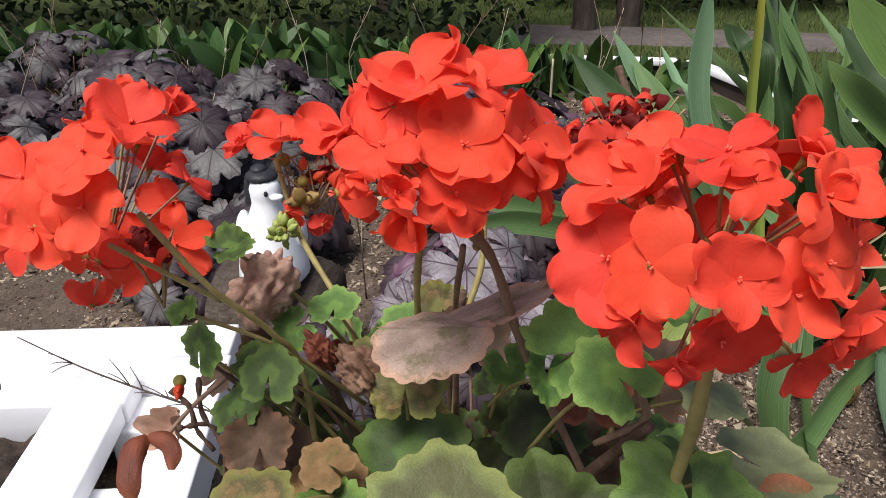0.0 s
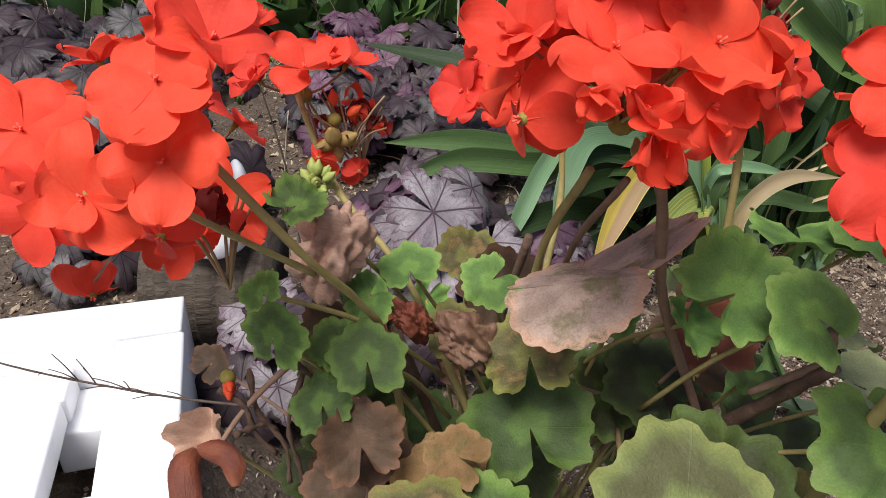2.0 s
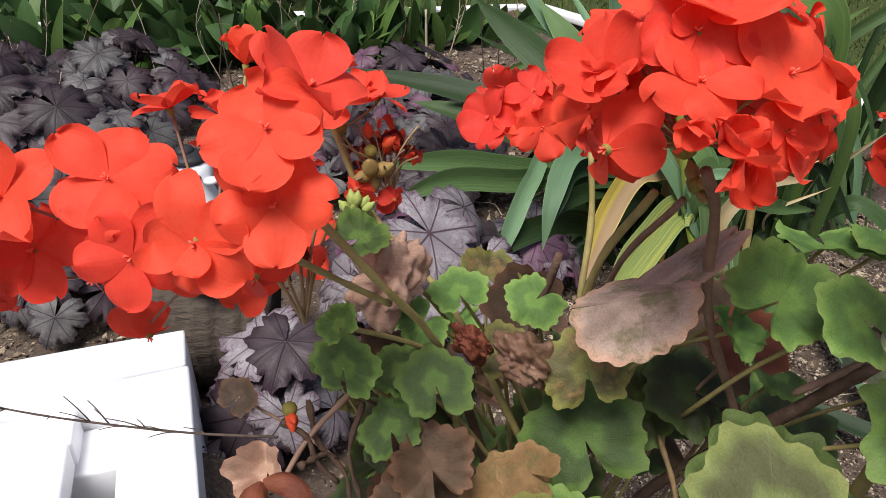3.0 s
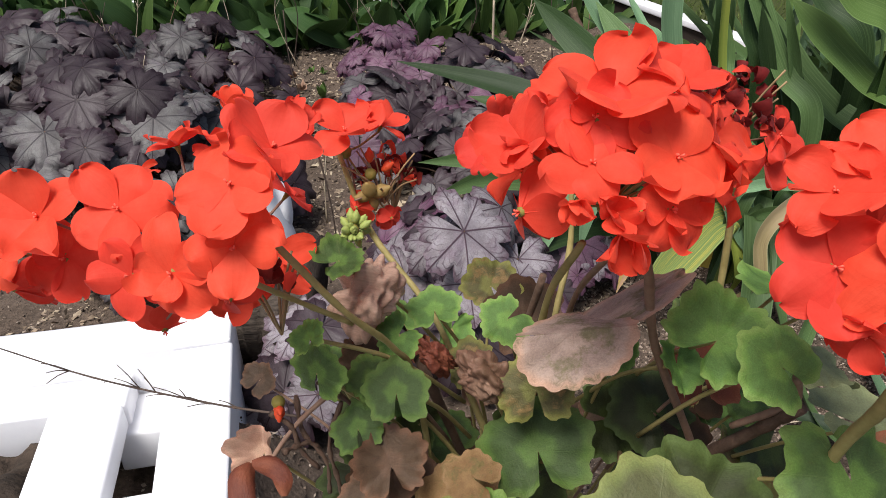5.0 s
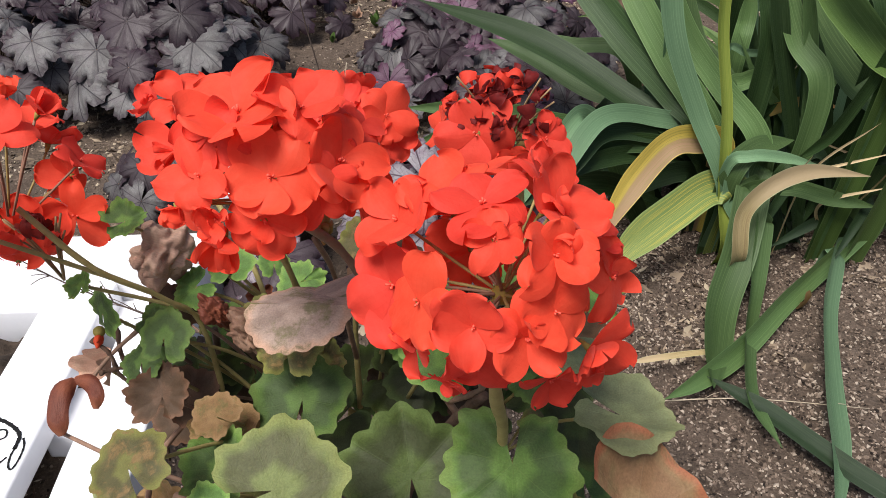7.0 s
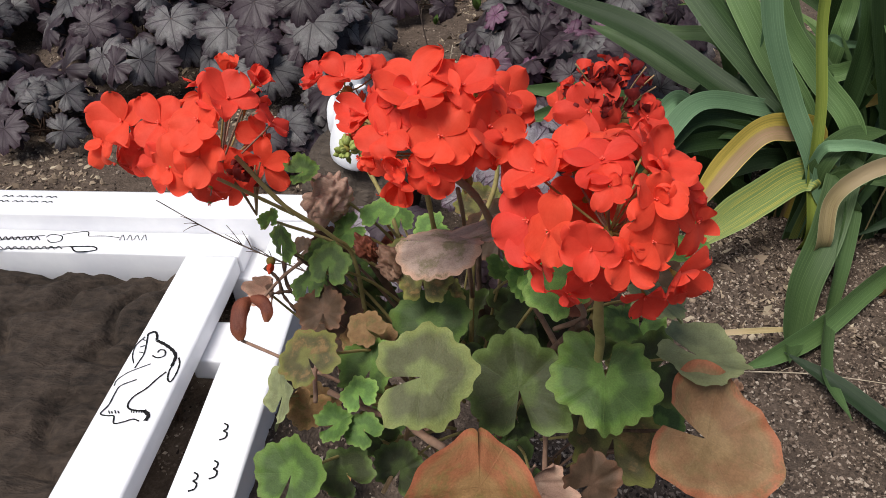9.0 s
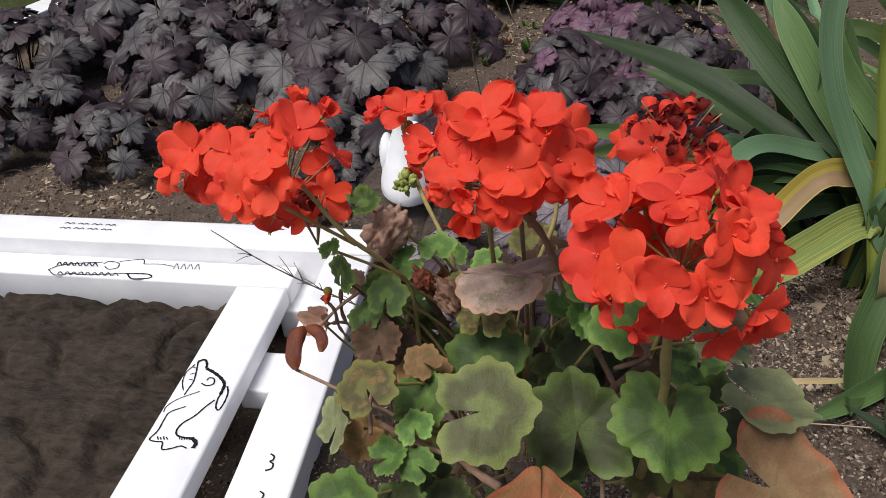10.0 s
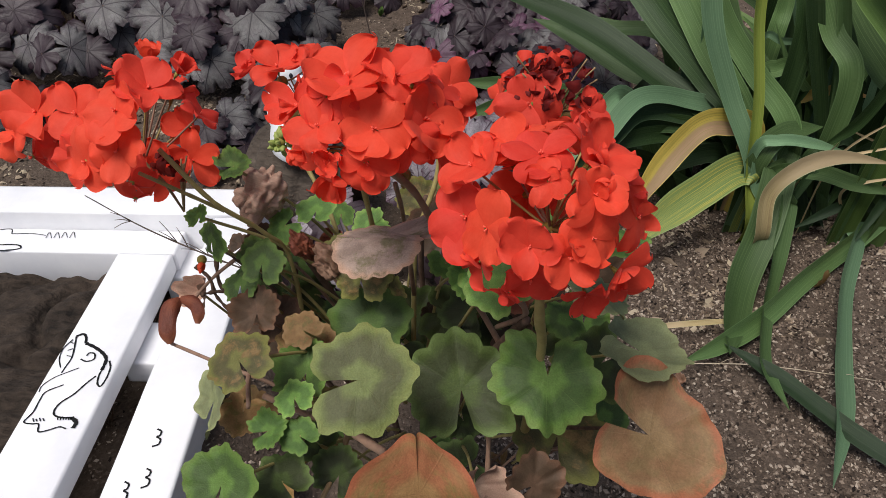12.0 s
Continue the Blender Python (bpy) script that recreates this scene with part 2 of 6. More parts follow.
HEUCHERA_PURPLE = leaf_material("heuchera_purple", (0.16, 0.075, 0.125), (0.19, 0.11, 0.155), (0.10, 0.04, 0.07), (0.05, 0.02, 0.035), gain=0.85, relief=-0.5, vein_w=0.020, through=0.08, rough=0.45, veins=0.8, twigs=0.5)
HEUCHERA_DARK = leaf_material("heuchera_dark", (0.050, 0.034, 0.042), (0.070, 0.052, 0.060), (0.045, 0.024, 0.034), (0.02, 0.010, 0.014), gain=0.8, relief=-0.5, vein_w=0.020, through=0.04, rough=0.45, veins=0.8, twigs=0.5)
BLADE = {
    "g": blade_material("iris_green", (0.048, 0.094, 0.028), (0.100, 0.168, 0.058), (0.155, 0.235, 0.092)),
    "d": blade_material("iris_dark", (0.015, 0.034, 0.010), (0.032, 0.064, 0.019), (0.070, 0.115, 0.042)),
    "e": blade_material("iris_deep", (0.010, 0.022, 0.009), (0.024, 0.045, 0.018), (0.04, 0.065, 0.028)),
    "b": blade_material("iris_grey_green", (0.085, 0.160, 0.080), (0.14, 0.235, 0.125), (0.20, 0.31, 0.175)),
    "y": blade_material("iris_yellowing", (0.20, 0.29, 0.05), (0.34, 0.40, 0.07), (0.42, 0.44, 0.10), tip=(0.48, 0.42, 0.06), tip_at=0.8),
    "l": blade_material("iris_green_yellow", (0.085, 0.145, 0.045), (0.14, 0.19, 0.06), (0.50, 0.38, 0.06)),
    "k": blade_material("iris_dry", (0.34, 0.27, 0.11), (0.56, 0.44, 0.24), (0.20, 0.12, 0.055), tip=(0.50, 0.38, 0.22), tip_at=0.5),
    "h": blade_material("iris_olive", (0.045, 0.085, 0.020), (0.085, 0.140, 0.034), (0.11, 0.17, 0.05)),
    "m": blade_material("iris_half_dry", (0.30, 0.19, 0.11), (0.46, 0.34, 0.07), (0.16, 0.18, 0.04), tip=(0.34, 0.22, 0.14), tip_at=0.95, split=True),
    "y2": blade_material("iris_orange", (0.16, 0.19, 0.05), (0.36, 0.22, 0.05), (0.42, 0.17, 0.05), tip=(0.45, 0.26, 0.10)),
}
HOSTA = blade_material("lily_leaf_green", (0.036, 0.078, 0.018), (0.078, 0.134, 0.028), (0.11, 0.165, 0.05), tip=(0.24, 0.24, 0.07), tip_at=1.05)
HOSTA_DARK = blade_material("lily_leaf_dark", (0.022, 0.055, 0.016), (0.045, 0.09, 0.024), (0.065, 0.11, 0.04))


def white_paint():
    k = Nodes("white_gloss_paint")
    vec = k.coords("Object")
    m = k.add("ShaderNodeMapping")
    m.inputs["Scale"].default_value = (3.0, 3.0, 3.0)
    k.link(vec, m.inputs[0])
    big, fine = k.noise(4.0, 5.0, 0.6, m.outputs[0]), k.noise(90.0, 3.0, 0.6, m.outputs[0])
    chips = k.step(k.noise(22.0, 6.0, 0.75, m.outputs[0]), 0.73, 0.76)
    col = k.ramp(big, (0.35, (0.70, 0.70, 0.73)), (0.65, (0.80, 0.80, 0.81)))
    col = k.mix(k.math("MULTIPLY", chips, 0.7), col, (0.45, 0.42, 0.38))
    k.bump(k.math("ADD", k.math("MULTIPLY", fine, 0.4), big), 0.12, 0.002)
    return k.done(col, 0.42, gloss=0.5)


WHITE = white_paint()
INK = plain_material("black_ink", (0.006, 0.006, 0.007), (0.02, 0.02, 0.02), 60, 0.95, 0)
INK.node_tree.nodes["Principled BSDF"].inputs["Specular IOR Level"].default_value = 0.1
FIGURE_WHITE = plain_material("figurine_white", (0.66, 0.67, 0.70), (0.80, 0.80, 0.81), 25, 0.55, 0.35, 0.003)
FIGURE_BLACK = plain_material("figurine_black", (0.012, 0.012, 0.015), (0.035, 0.035, 0.04), 40, 0.5, 0.3)
PANEL = plain_material("damp_dark_soil", (0.008, 0.006, 0.0045), (0.072, 0.052, 0.039), 70, 0.85, 1.0, 0.008, (0.7, 1.5, 1.0))
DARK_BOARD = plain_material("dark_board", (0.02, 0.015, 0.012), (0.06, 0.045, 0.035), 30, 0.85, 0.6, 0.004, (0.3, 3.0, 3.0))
BARK = plain_material("bark", (0.03, 0.022, 0.016), (0.11, 0.085, 0.065), 26, 0.95, 1.0, 0.02, (2.0, 2.0, 0.4))
LOG = plain_material("log_grey", (0.035, 0.027, 0.022), (0.12, 0.095, 0.075), 30, 0.95, 1.0, 0.01, (0.5, 3.0, 3.0))
# path tones darkened: the trees' shade is put into the grit colour
GRAVEL = plain_material("path_grit", (0.06, 0.05, 0.046), (0.13, 0.11, 0.10), 25, 0.95, 0.8, 0.01)
CHIPS = chip_material("soil_bits", (0.0, (0.014, 0.010, 0.008)), (0.30, (0.075, 0.054, 0.040)), (0.75, (0.21, 0.157, 0.120)), (1.0, (0.42, 0.35, 0.28)))
DEAD = chip_material("dead_leaf_bits", (0.0, (0.035, 0.024, 0.018)), (0.40, (0.13, 0.095, 0.066)), (0.75, (0.27, 0.205, 0.145)), (1.0, (0.42, 0.35, 0.25)))
# blade greens lowered to carry the tree shade over the lawn
GRASS = chip_material("grass_blades", (0.0, (0.03, 0.055, 0.010)), (0.5, (0.06, 0.095, 0.018)), (1.0, (0.10, 0.125, 0.03)))
SHRUB = chip_material("shrub_leaves", (0.0, (0.008, 0.016, 0.006)), (0.6, (0.02, 0.034, 0.012)), (1.0, (0.05, 0.06, 0.02)))
TWIG = plain_material("dry_twig", (0.03, 0.022, 0.018), (0.10, 0.07, 0.055), 150, 0.9, 0.3)
STRAW = plain_material("straw", (0.30, 0.24, 0.16), (0.50, 0.42, 0.32), 150, 0.8, 0.3)


def ground_material():
    """Bed soil inside the edging, worn lawn outside."""
    k = Nodes("garden_ground")
    vec = k.coords("Object")
    sep = k.add("ShaderNodeSeparateXYZ")
    k.link(vec, sep.inputs[0])
    fine, mid, big = k.noise(170.0, 5.0, 0.7, vec), k.noise(34.0, 6.0, 0.7, vec), k.noise(2.4, 4.0, 0.6, vec)
    f = k.math("ADD", k.math("MULTIPLY", fine, 0.45), k.math("ADD", k.math("MULTIPLY", mid, 0.35), k.math("MULTIPLY", big, 0.2)))
    soil = k.ramp(f, (0.30, (0.035, 0.025, 0.019)), (0.5, (0.108, 0.079, 0.060)), (0.68, (0.22, 0.167, 0.130)))
    soil = k.mix(k.math("MULTIPLY", k.step(big, 0.52, 0.66), 0.45), soil, (0.058, 0.039, 0.028))
    # lawn colour holds the shade of the trees, so it is darker
    lawn = k.ramp(f, (0.3, (0.022, 0.034, 0.010)), (0.7, (0.075, 0.090, 0.024)))
    # the three edges of the bed
    back = k.math("SUBTRACT", sep.outputs[1], k.math("ADD", k.math("MULTIPLY", sep.outputs[0], BACK_SLOPE), BACK_AT))
    side = k.math("SUBTRACT", sep.outputs[0], k.math("ADD", k.math("MULTIPLY", sep.outputs[1], SIDE_SLOPE), SIDE_AT))
    out = k.math("MAXIMUM", k.math("MAXIMUM", back, side), k.math("SUBTRACT", -2.12, sep.outputs[0]))
    col = k.mix(k.step(k.math("ADD", out, k.math("MULTIPLY", mid, 0.04)), 0.0, 0.03), soil, lawn)
    k.bump(k.math("ADD", k.math("MULTIPLY", fine, 0.5), mid), 1.0, 0.012)
    return k.done(col, 0.95)


# ---- building helpers ----
def part(name, bm, material, parent=None, label="", smooth=True):
    me = bpy.data.meshes.new(name)
    bm.to_mesh(me)
    bm.free()
    return link_mesh(name, me, material, parent, label, smooth)


def link_mesh(name, me, material, parent=None, label="", smooth=True):
    if material and not me.materials:
        me.materials.append(material)
    if smooth:
        me.shade_smooth()
    ob = new(name, me)
    ob.parent = parent
    if label:
        tagged(ob, label)
    return ob


def thing(name, at, label, category, group="", kind=""):
    ob = new(name)
    ob.location = at
    ob.empty_display_size = 0.05
    return tagged(ob, label, category, group, kind)


def settle(ob, parent, m):
    """Puts ob at the world pose m under a parent that only stands somewhere, unturned."""
    ob.parent = parent
    ob.matrix_basis = Matrix.Translation(-Vector(parent_origin(parent))) @ m
    return ob


def parent_origin(ob):
    v = Vector((0, 0, 0))
    while ob:
        v += ob.location
        ob = ob.parent
    return v


def face_pose(at, normal, spin=0.0, size=1.0):
    q = Vector(normal).normalized().to_track_quat('Z', 'Y')
    return Matrix.Translation(at) @ q.to_matrix().to_4x4() @ Matrix.Rotation(spin, 4, 'Z') @ Matrix.Scale(size, 4)


def grid_mesh(name, rows, uvs, closed=False):
    """A mesh from rows of points, joined row to row; uvs go with the points."""
    verts = [p for row in rows for p in row]
    flat = [q for row in uvs for q in row]
    n = len(rows[0])
    faces = []
    for i in range(len(rows) - 1):
        for j in range(n if closed else n - 1):
            a, b = i * n + j, i * n + (j + 1) % n
            faces.append((a, b, b + n, a + n))
    me = bpy.data.meshes.new(name)
    me.from_pydata([tuple(v) for v in verts], [], faces)
    layer = me.uv_layers.new(name="UVMap")
    idx = np.empty(len(me.loops), dtype=np.int32)
    me.loops.foreach_get("vertex_index", idx)
    layer.data.foreach_set("uv", np.array(flat, dtype=np.float32)[idx].ravel())
    return me


def round_leaf(name, seed, crenate=17, lobes=5, lobe_depth=0.06, tooth=0.05, notch=0.55, ruffle=0.12, cup=0.15, fold=0.0, rings=7):
    """Rounded blade with a notch at the stalk, scalloped edge and waves; radius 1, stalk at the origin."""
    rnd = random.Random(seed)
    ph = [rnd.uniform(0, 6.28) for _ in range(6)]
    n = crenate * 6
    rows, uvs = [], []
    for i in range(rings + 1):
        s = i / rings
        row, uvr = [], []
        for j in range(n + 1):
            f = j / n
            th = (f - 0.5) * (2 * math.pi - notch) + math.pi / 2
            r = 1 + lobe_depth * math.cos(lobes * (th - math.pi / 2)) + 0.05 * math.sin(2 * th + ph[0])
            r *= 1 - (tooth * abs(math.cos(f * math.pi * crenate)) ** 3 + 0.018 * abs(math.cos(f * math.pi * crenate * 3 + ph[5]))) * max(0, (s - 0.6) / 0.4)
            r *= 1 - 0.25 * max(0, abs(f - 0.5) * 2 - 0.8) / 0.2
            x, y = s * r * math.cos(th), s * r * math.sin(th)
            z = cup * s * s + ruffle * s ** 2.5 * (math.sin(3 * th + ph[1]) + 0.6 * math.sin(7 * th + ph[2]) + 0.3 * math.sin(13 * th + ph[3]))
            z += 0.035 * s * abs(math.sin(lobes * 0.5 * (th - math.pi / 2) * 1.4)) + 0.03 * math.sin(5 * x + ph[4]) * s
            if fold:
                z += fold * abs(x) ** 1.3
            row.append((x, y, z))
            uvr.append((0.5 + 0.5 * s * math.sin(th - math.pi / 2) * -1, 0.5 + 0.5 * s * math.cos(th - math.pi / 2)))
        rows.append(row)
        uvs.append(uvr)
    return grid_mesh(name, rows, uvs)


def lobed_leaf(name, seed, lobes=7, rings=7, cup=0.1, ruffle=0.1):
    """Maple-like blade: broad lobes with three blunt teeth each, softly waved."""
    rnd = random.Random(seed)
    ph = [rnd.uniform(0, 6.28) for _ in range(4)]
    per = 12
    n = lobes * per
    rows, uvs = [], []
    for i in range(rings + 1):
        s = i / rings
        row, uvr = [], []
        for j in range(n + 1):
            f = j / n
            th = (f - 0.5) * (2 * math.pi - 0.35) + math.pi / 2
            k = f * lobes - 0.5
            d = abs(k - round(k)) * 2
            depth = max(0.0, (s - 0.5) / 0.5)
            tooth = 0.5 + 0.5 * math.cos(d * 1.5 * 2 * math.pi)
            r = 1 - (0.27 * d ** 2.2 + 0.085 * (1 - tooth)) * depth
            r *= 1 - 0.16 * (abs(f - 0.5) * 2) ** 2 + 0.06 * math.sin(3 * th + ph[0])
            x, y = s * r * math.cos(th), s * r * math.sin(th)
            z = -cup * s * s + 0.012 * s * d + ruffle * s * s * (math.sin(2 * th + ph[1]) + 0.8 * math.sin(5 * th + ph[2]) + 0.5 * math.sin(11 * th + ph[3]))
            z -= 0.10 * max(0.0, s - 0.7) * (1 - d)
            row.append((x, y, z))
            uvr.append((0.5 - 0.5 * s * math.sin((f - 0.5) * 2 * math.pi), 0.5 + 0.5 * s * math.cos((f - 0.5) * 2 * math.pi)))
        rows.append(row)
        uvs.append(uvr)
    return grid_mesh(name, rows, uvs)


def bezier(points, n):
    """A smooth line through the points (Catmull-Rom)."""
    p = [Vector(q) for q in points]
    p = [2 * p[0] - p[1]] + p + [2 * p[-1] - p[-2]]
    out = []
    seg = len(p) - 3
    for i in range(n + 1):
        u = i / n * seg
        k = min(int(u), seg - 1)
        t = u - k
        a, b, c, d = p[k:k + 4]
        out.append(0.5 * (2 * b + (c - a) * t + (2 * a - 5 * b + 4 * c - d) * t * t + (3 * b - a - 3 * c + d) * t ** 3))
    return out


def tube_mesh(name, points, r0, r1=None, sides=7, steps=None, knobs=0.0, seed=0):
    r1 = r0 if r1 is None else r1
    rnd = random.Random(seed)
    line = bezier(points, steps or 6 * (len(points) - 1))
    rows, uvs = [], []
    side = None
    for i, c in enumerate(line):
        d = (line[min(i + 1, len(line) - 1)] - line[max(i - 1, 0)]).normalized()
        if side is None:
            side = d.orthogonal().normalized()
        side = (side - d * side.dot(d)).normalized()
        up = d.cross(side)
        f = i / (len(line) - 1)
        r = (r0 + (r1 - r0) * f) * (1 + knobs * (rnd.random() - 0.3))
        rows.append([c + r * (math.cos(a) * side + math.sin(a) * up) for a in [2 * math.pi * k / sides for k in range(sides)]])
        uvs.append([(k / sides, f) for k in range(sides)])
    me = grid_mesh(name, rows, uvs, True)
    bm = bmesh.new()
    bm.from_mesh(me)
    bm.verts.ensure_lookup_table()
    bm.faces.new([bm.verts[k] for k in reversed(range(sides))])
    bm.faces.new([bm.verts[len(bm.verts) - sides + k] for k in range(sides)])
    bm.to_mesh(me)
    bm.free()
    return me


def join_meshes(name, meshes):
    bm = bmesh.new()
    for me in meshes:
        bm.from_mesh(me)
    out = bpy.data.meshes.new(name)
    bm.to_mesh(out)
    bm.free()
    return out


def board_bm(lx, ly, lz, bevel=0.004, seed=0):
    """A plank from the origin to lx, ly, lz with worn edges."""
    bm = bmesh.new()
    bmesh.ops.create_cube(bm, size=1, matrix=Matrix.Translation((lx / 2, ly / 2, lz / 2)) @ Matrix.Diagonal((abs(lx), abs(ly), abs(lz), 1)))
    if lx * ly * lz < 0:
        bmesh.ops.reverse_faces(bm, faces=bm.faces)
    long = [e for e in bm.edges if e.calc_length() > 0.3]
    if long:
        bmesh.ops.subdivide_edges(bm, edges=long, cuts=14, use_grid_fill=True)
    rnd = random.Random(seed)
    bmesh.ops.recalc_face_normals(bm, faces=bm.faces)
    sharp = [e for e in bm.edges if len(e.link_faces) == 2 and e.calc_face_angle(0) > 0.8]
    bmesh.ops.bevel(bm, geom=sharp, offset=bevel, segments=2, affect='EDGES', profile=0.6)
    for v in bm.verts:
        v.co += Vector([rnd.uniform(-0.0005, 0.0005) for _ in range(3)])
    return bm


# ---- the ground ----
def height(x, y):
    inside = min(1.0, max(0.0, (BACK_AT - y) * 4)) * min(1.0, max(0.0, (SIDE_SLOPE * y + SIDE_AT - x) * 4))
    h = 0.018 * noise.noise((x * 3.1, y * 3.1, 0.3)) + 0.010 * noise.noise((x * 11, y * 11, 2.1)) + 0.007 * noise.noise((x * 31, y * 31, 4.1))
    # added soil heap against the white frame's side, standing in for leaf shade there
    dx, dy = x + 0.335, y - 0.778
    u, v = 0.9796 * dx + 0.2011 * dy, -0.2011 * dx + 0.9796 * dy
    heap = max(0.0, 1 - max(0.0, u) / 0.11) * min(1.0, max(0.0, (u + 0.045) / 0.02)) * min(1.0, max(0.0, (-0.08 - v) / 0.06)) if v > -1.3 else 0.0
    return h * (0.25 + 0.75 * inside) + 0.115 * heap


def axis(a, b, step, far):
    core = list(np.arange(a, b, step))
    return [a - far, a - far / 3, a - far / 10, a - far / 30] + core + [b + far / 30, b + far / 10, b + far / 3, b + far]


xs, ys = axis(-2.6, 2.2, 0.022, 80), axis(-0.4, 4.6, 0.022, 80)
ground_me = grid_mesh("ground", [[(x, y, height(x, y)) for x in xs] for y in ys], [[(x, y) for x in xs] for y in ys])
ground = link_mesh("ground", ground_me, ground_material())
tagged(ground, "crumbly brown garden soil with worn lawn beyond the bed", "ground", kind="structure")


def bits(name, count, spots, size, material, label, category, flat=0.35, seed=1):
    """Loose bits pressed into the ground, joined in one mesh."""
    rnd = random.Random(seed)
    verts, faces = [], []
    base = [Vector(v) for v in ((1, 0, 0), (-1, 0, 0), (0, 1, 0), (0, -1, 0), (0, 0, 1), (0, 0, -1))]
    tri = ((0, 2, 4), (2, 1, 4), (1, 3, 4), (3, 0, 4), (2, 0, 5), (1, 2, 5), (3, 1, 5), (0, 3, 5))
    for _ in range(count):
        x, y = spots(rnd)
        s = size * min(1.9, math.exp(rnd.gauss(0, 0.42)))
        m = Euler((rnd.gauss(0, 0.4), rnd.gauss(0, 0.4), rnd.uniform(0, 6.3))).to_matrix()
        k = (rnd.uniform(0.5, 1.8), rnd.uniform(0.5, 1.0), flat * rnd.uniform(0.6, 1.6))
        n = len(verts)
        at = Vector((x, y, height(x, y) + s * flat * 0.4))
        for v in base:
            j = Vector((v.x * k[0], v.y * k[1], v.z * k[2])) * s * rnd.uniform(0.75, 1.2)
            verts.append(tuple(at + m @ j))
        faces += [(n + a, n + b, n + c) for a, b, c in tri]
    me = bpy.data.meshes.new(name)
    me.from_pydata(verts, [], faces)
    return tagged(link_mesh(name, me, material, smooth=False), label, category, kind="stuff")


def bed_spot(rnd):
    while True:
        y = 0.35 + 2.5 * rnd.random() ** 1.5
        x = rnd.uniform(-1.7, 1.3)
        if x < SIDE_SLOPE * y + SIDE_AT - 0.05:
            return x, y


def back_spot(rnd):
    """The bare soil between and behind the plants."""
    while True:
        x, y = rnd.uniform(-1.3, 1.0), 0.75 + 1.8 * rnd.random() ** 1.2
        if x < SIDE_SLOPE * y + SIDE_AT - 0.05 and noise.noise((x * 3, y * 3, 9.0)) > -0.25:
            return x, y


bits("soil_crumbs", 60000, bed_spot, 0.0020, CHIPS, "small brown crumbs, bark bits and grit on soil", "soil", 0.6, 2)
bits("soil_grains", 60000, lambda r: (r.uniform(0.05, 0.95), r.uniform(0.42, 1.25)), 0.0018, CHIPS, "fine light and dark soil grains between the plants", "soil", 0.7, 12)
bits("bark_chips", 15000, back_spot, 0.0042, DEAD, "small dry bark chips strewn over the bed", "bark mulch", 0.35, 5)
bits("fallen_leaf_bits", 6500, back_spot, 0.0070, DEAD, "scattered dry leaf fragments and bark on the bed", "leaf litter", 0.14, 3)


def path_strip():
    """Trodden gravel path behind the lawn."""
    rows, uvs = [], []
    for i in range(20):
        x = 0.05 + i * 0.6
        a, b = 3.62 - 0.01 * x + 0.05 * math.sin(x * 2.1), 4.12 + 0.05 * math.sin(x * 1.7 + 1)
        rows.append([(x, a, 0.0), (x, a + 0.03, 0.012), (x, (a + b) / 2, 0.02), (x, b - 0.03, 0.012), (x, b, 0.0)])
        uvs.append([(x, k) for k in range(5)])
    ob = link_mesh("path", grid_mesh("path", [list(reversed(r)) for r in rows], uvs), GRAVEL)
    return tagged(ob, "grey trodden gravel garden path", "path", kind="structure")


path_strip()


def grass():
    rnd = random.Random(8)
    verts, faces = [], []
    for _ in range(26000):
        x, y = rnd.uniform(-2.4, 3.0), rnd.uniform(1.9, 5.2)
        if y < BACK_AT + 0.06 and x < SIDE_SLOPE * y + SIDE_AT + 0.06:
            continue
        if 3.6 < y < 4.13 and rnd.random() < 0.96:
            continue
        h, a = rnd.uniform(0.012, 0.04), rnd.uniform(0, 6.3)
        dx, dy = math.cos(a) * 0.003, math.sin(a) * 0.003
        lx, ly = rnd.gauss(0, 0.012), rnd.gauss(0, 0.012)
        z, n = height(x, y), len(verts)
        verts += [(x - dx, y - dy, z), (x + dx, y + dy, z), (x + lx, y + ly, z + h)]
        faces.append((n, n + 1, n + 2))
    me = bpy.data.meshes.new("lawn_grass")
    me.from_pydata(verts, [], faces)
    tagged(link_mesh("lawn_grass", me, GRASS, smooth=False), "short worn green lawn grass", "grass", kind="stuff")


grass()


# ---- bed edging ----
def edging(a, b, label, wide=0.062):
    a, b = Vector((*a, 0)), Vector((*b, 0))
    d = b - a
    ob = thing("bed_edging", a, label, "garden edging", "bed edging")
    turn = Matrix.Rotation(math.atan2(d.y, d.x), 4, 'Z')
    board = part("board", board_bm(d.length, 0.03, 0.085), DARK_BOARD, ob, "dark weathered board")
    board.matrix_basis = turn @ Matrix.Translation((0, -0.01, -0.03))
    cap = part("cap_rail", board_bm(d.length, wide, 0.024), WHITE, ob, "white painted cap rail")
    cap.matrix_basis = turn @ Matrix.Translation((0, -0.025, 0.058))


edging((-2.02, 2.95), (0.70, 2.95), "white-capped wooden edging behind the leafy row")
edging((-2.10, 1.20), (-2.06, 2.98), "broad white-capped wooden edging at the end of the bed", 0.12)
edging((0.755, 2.95), (1.36, 1.20), "white-capped wooden edging beside the lawn")

# ---- white frame in the bed ----
O = Vector((-0.335, 0.778, 0))
TURN9 = Matrix.Translation(O) @ Matrix.Rotation(radians(9.0), 4, 'Z')
frame_ob = thing("white_wooden_frame", O, "white painted wooden frame with ink doodles, lying on the soil", "wooden frame")


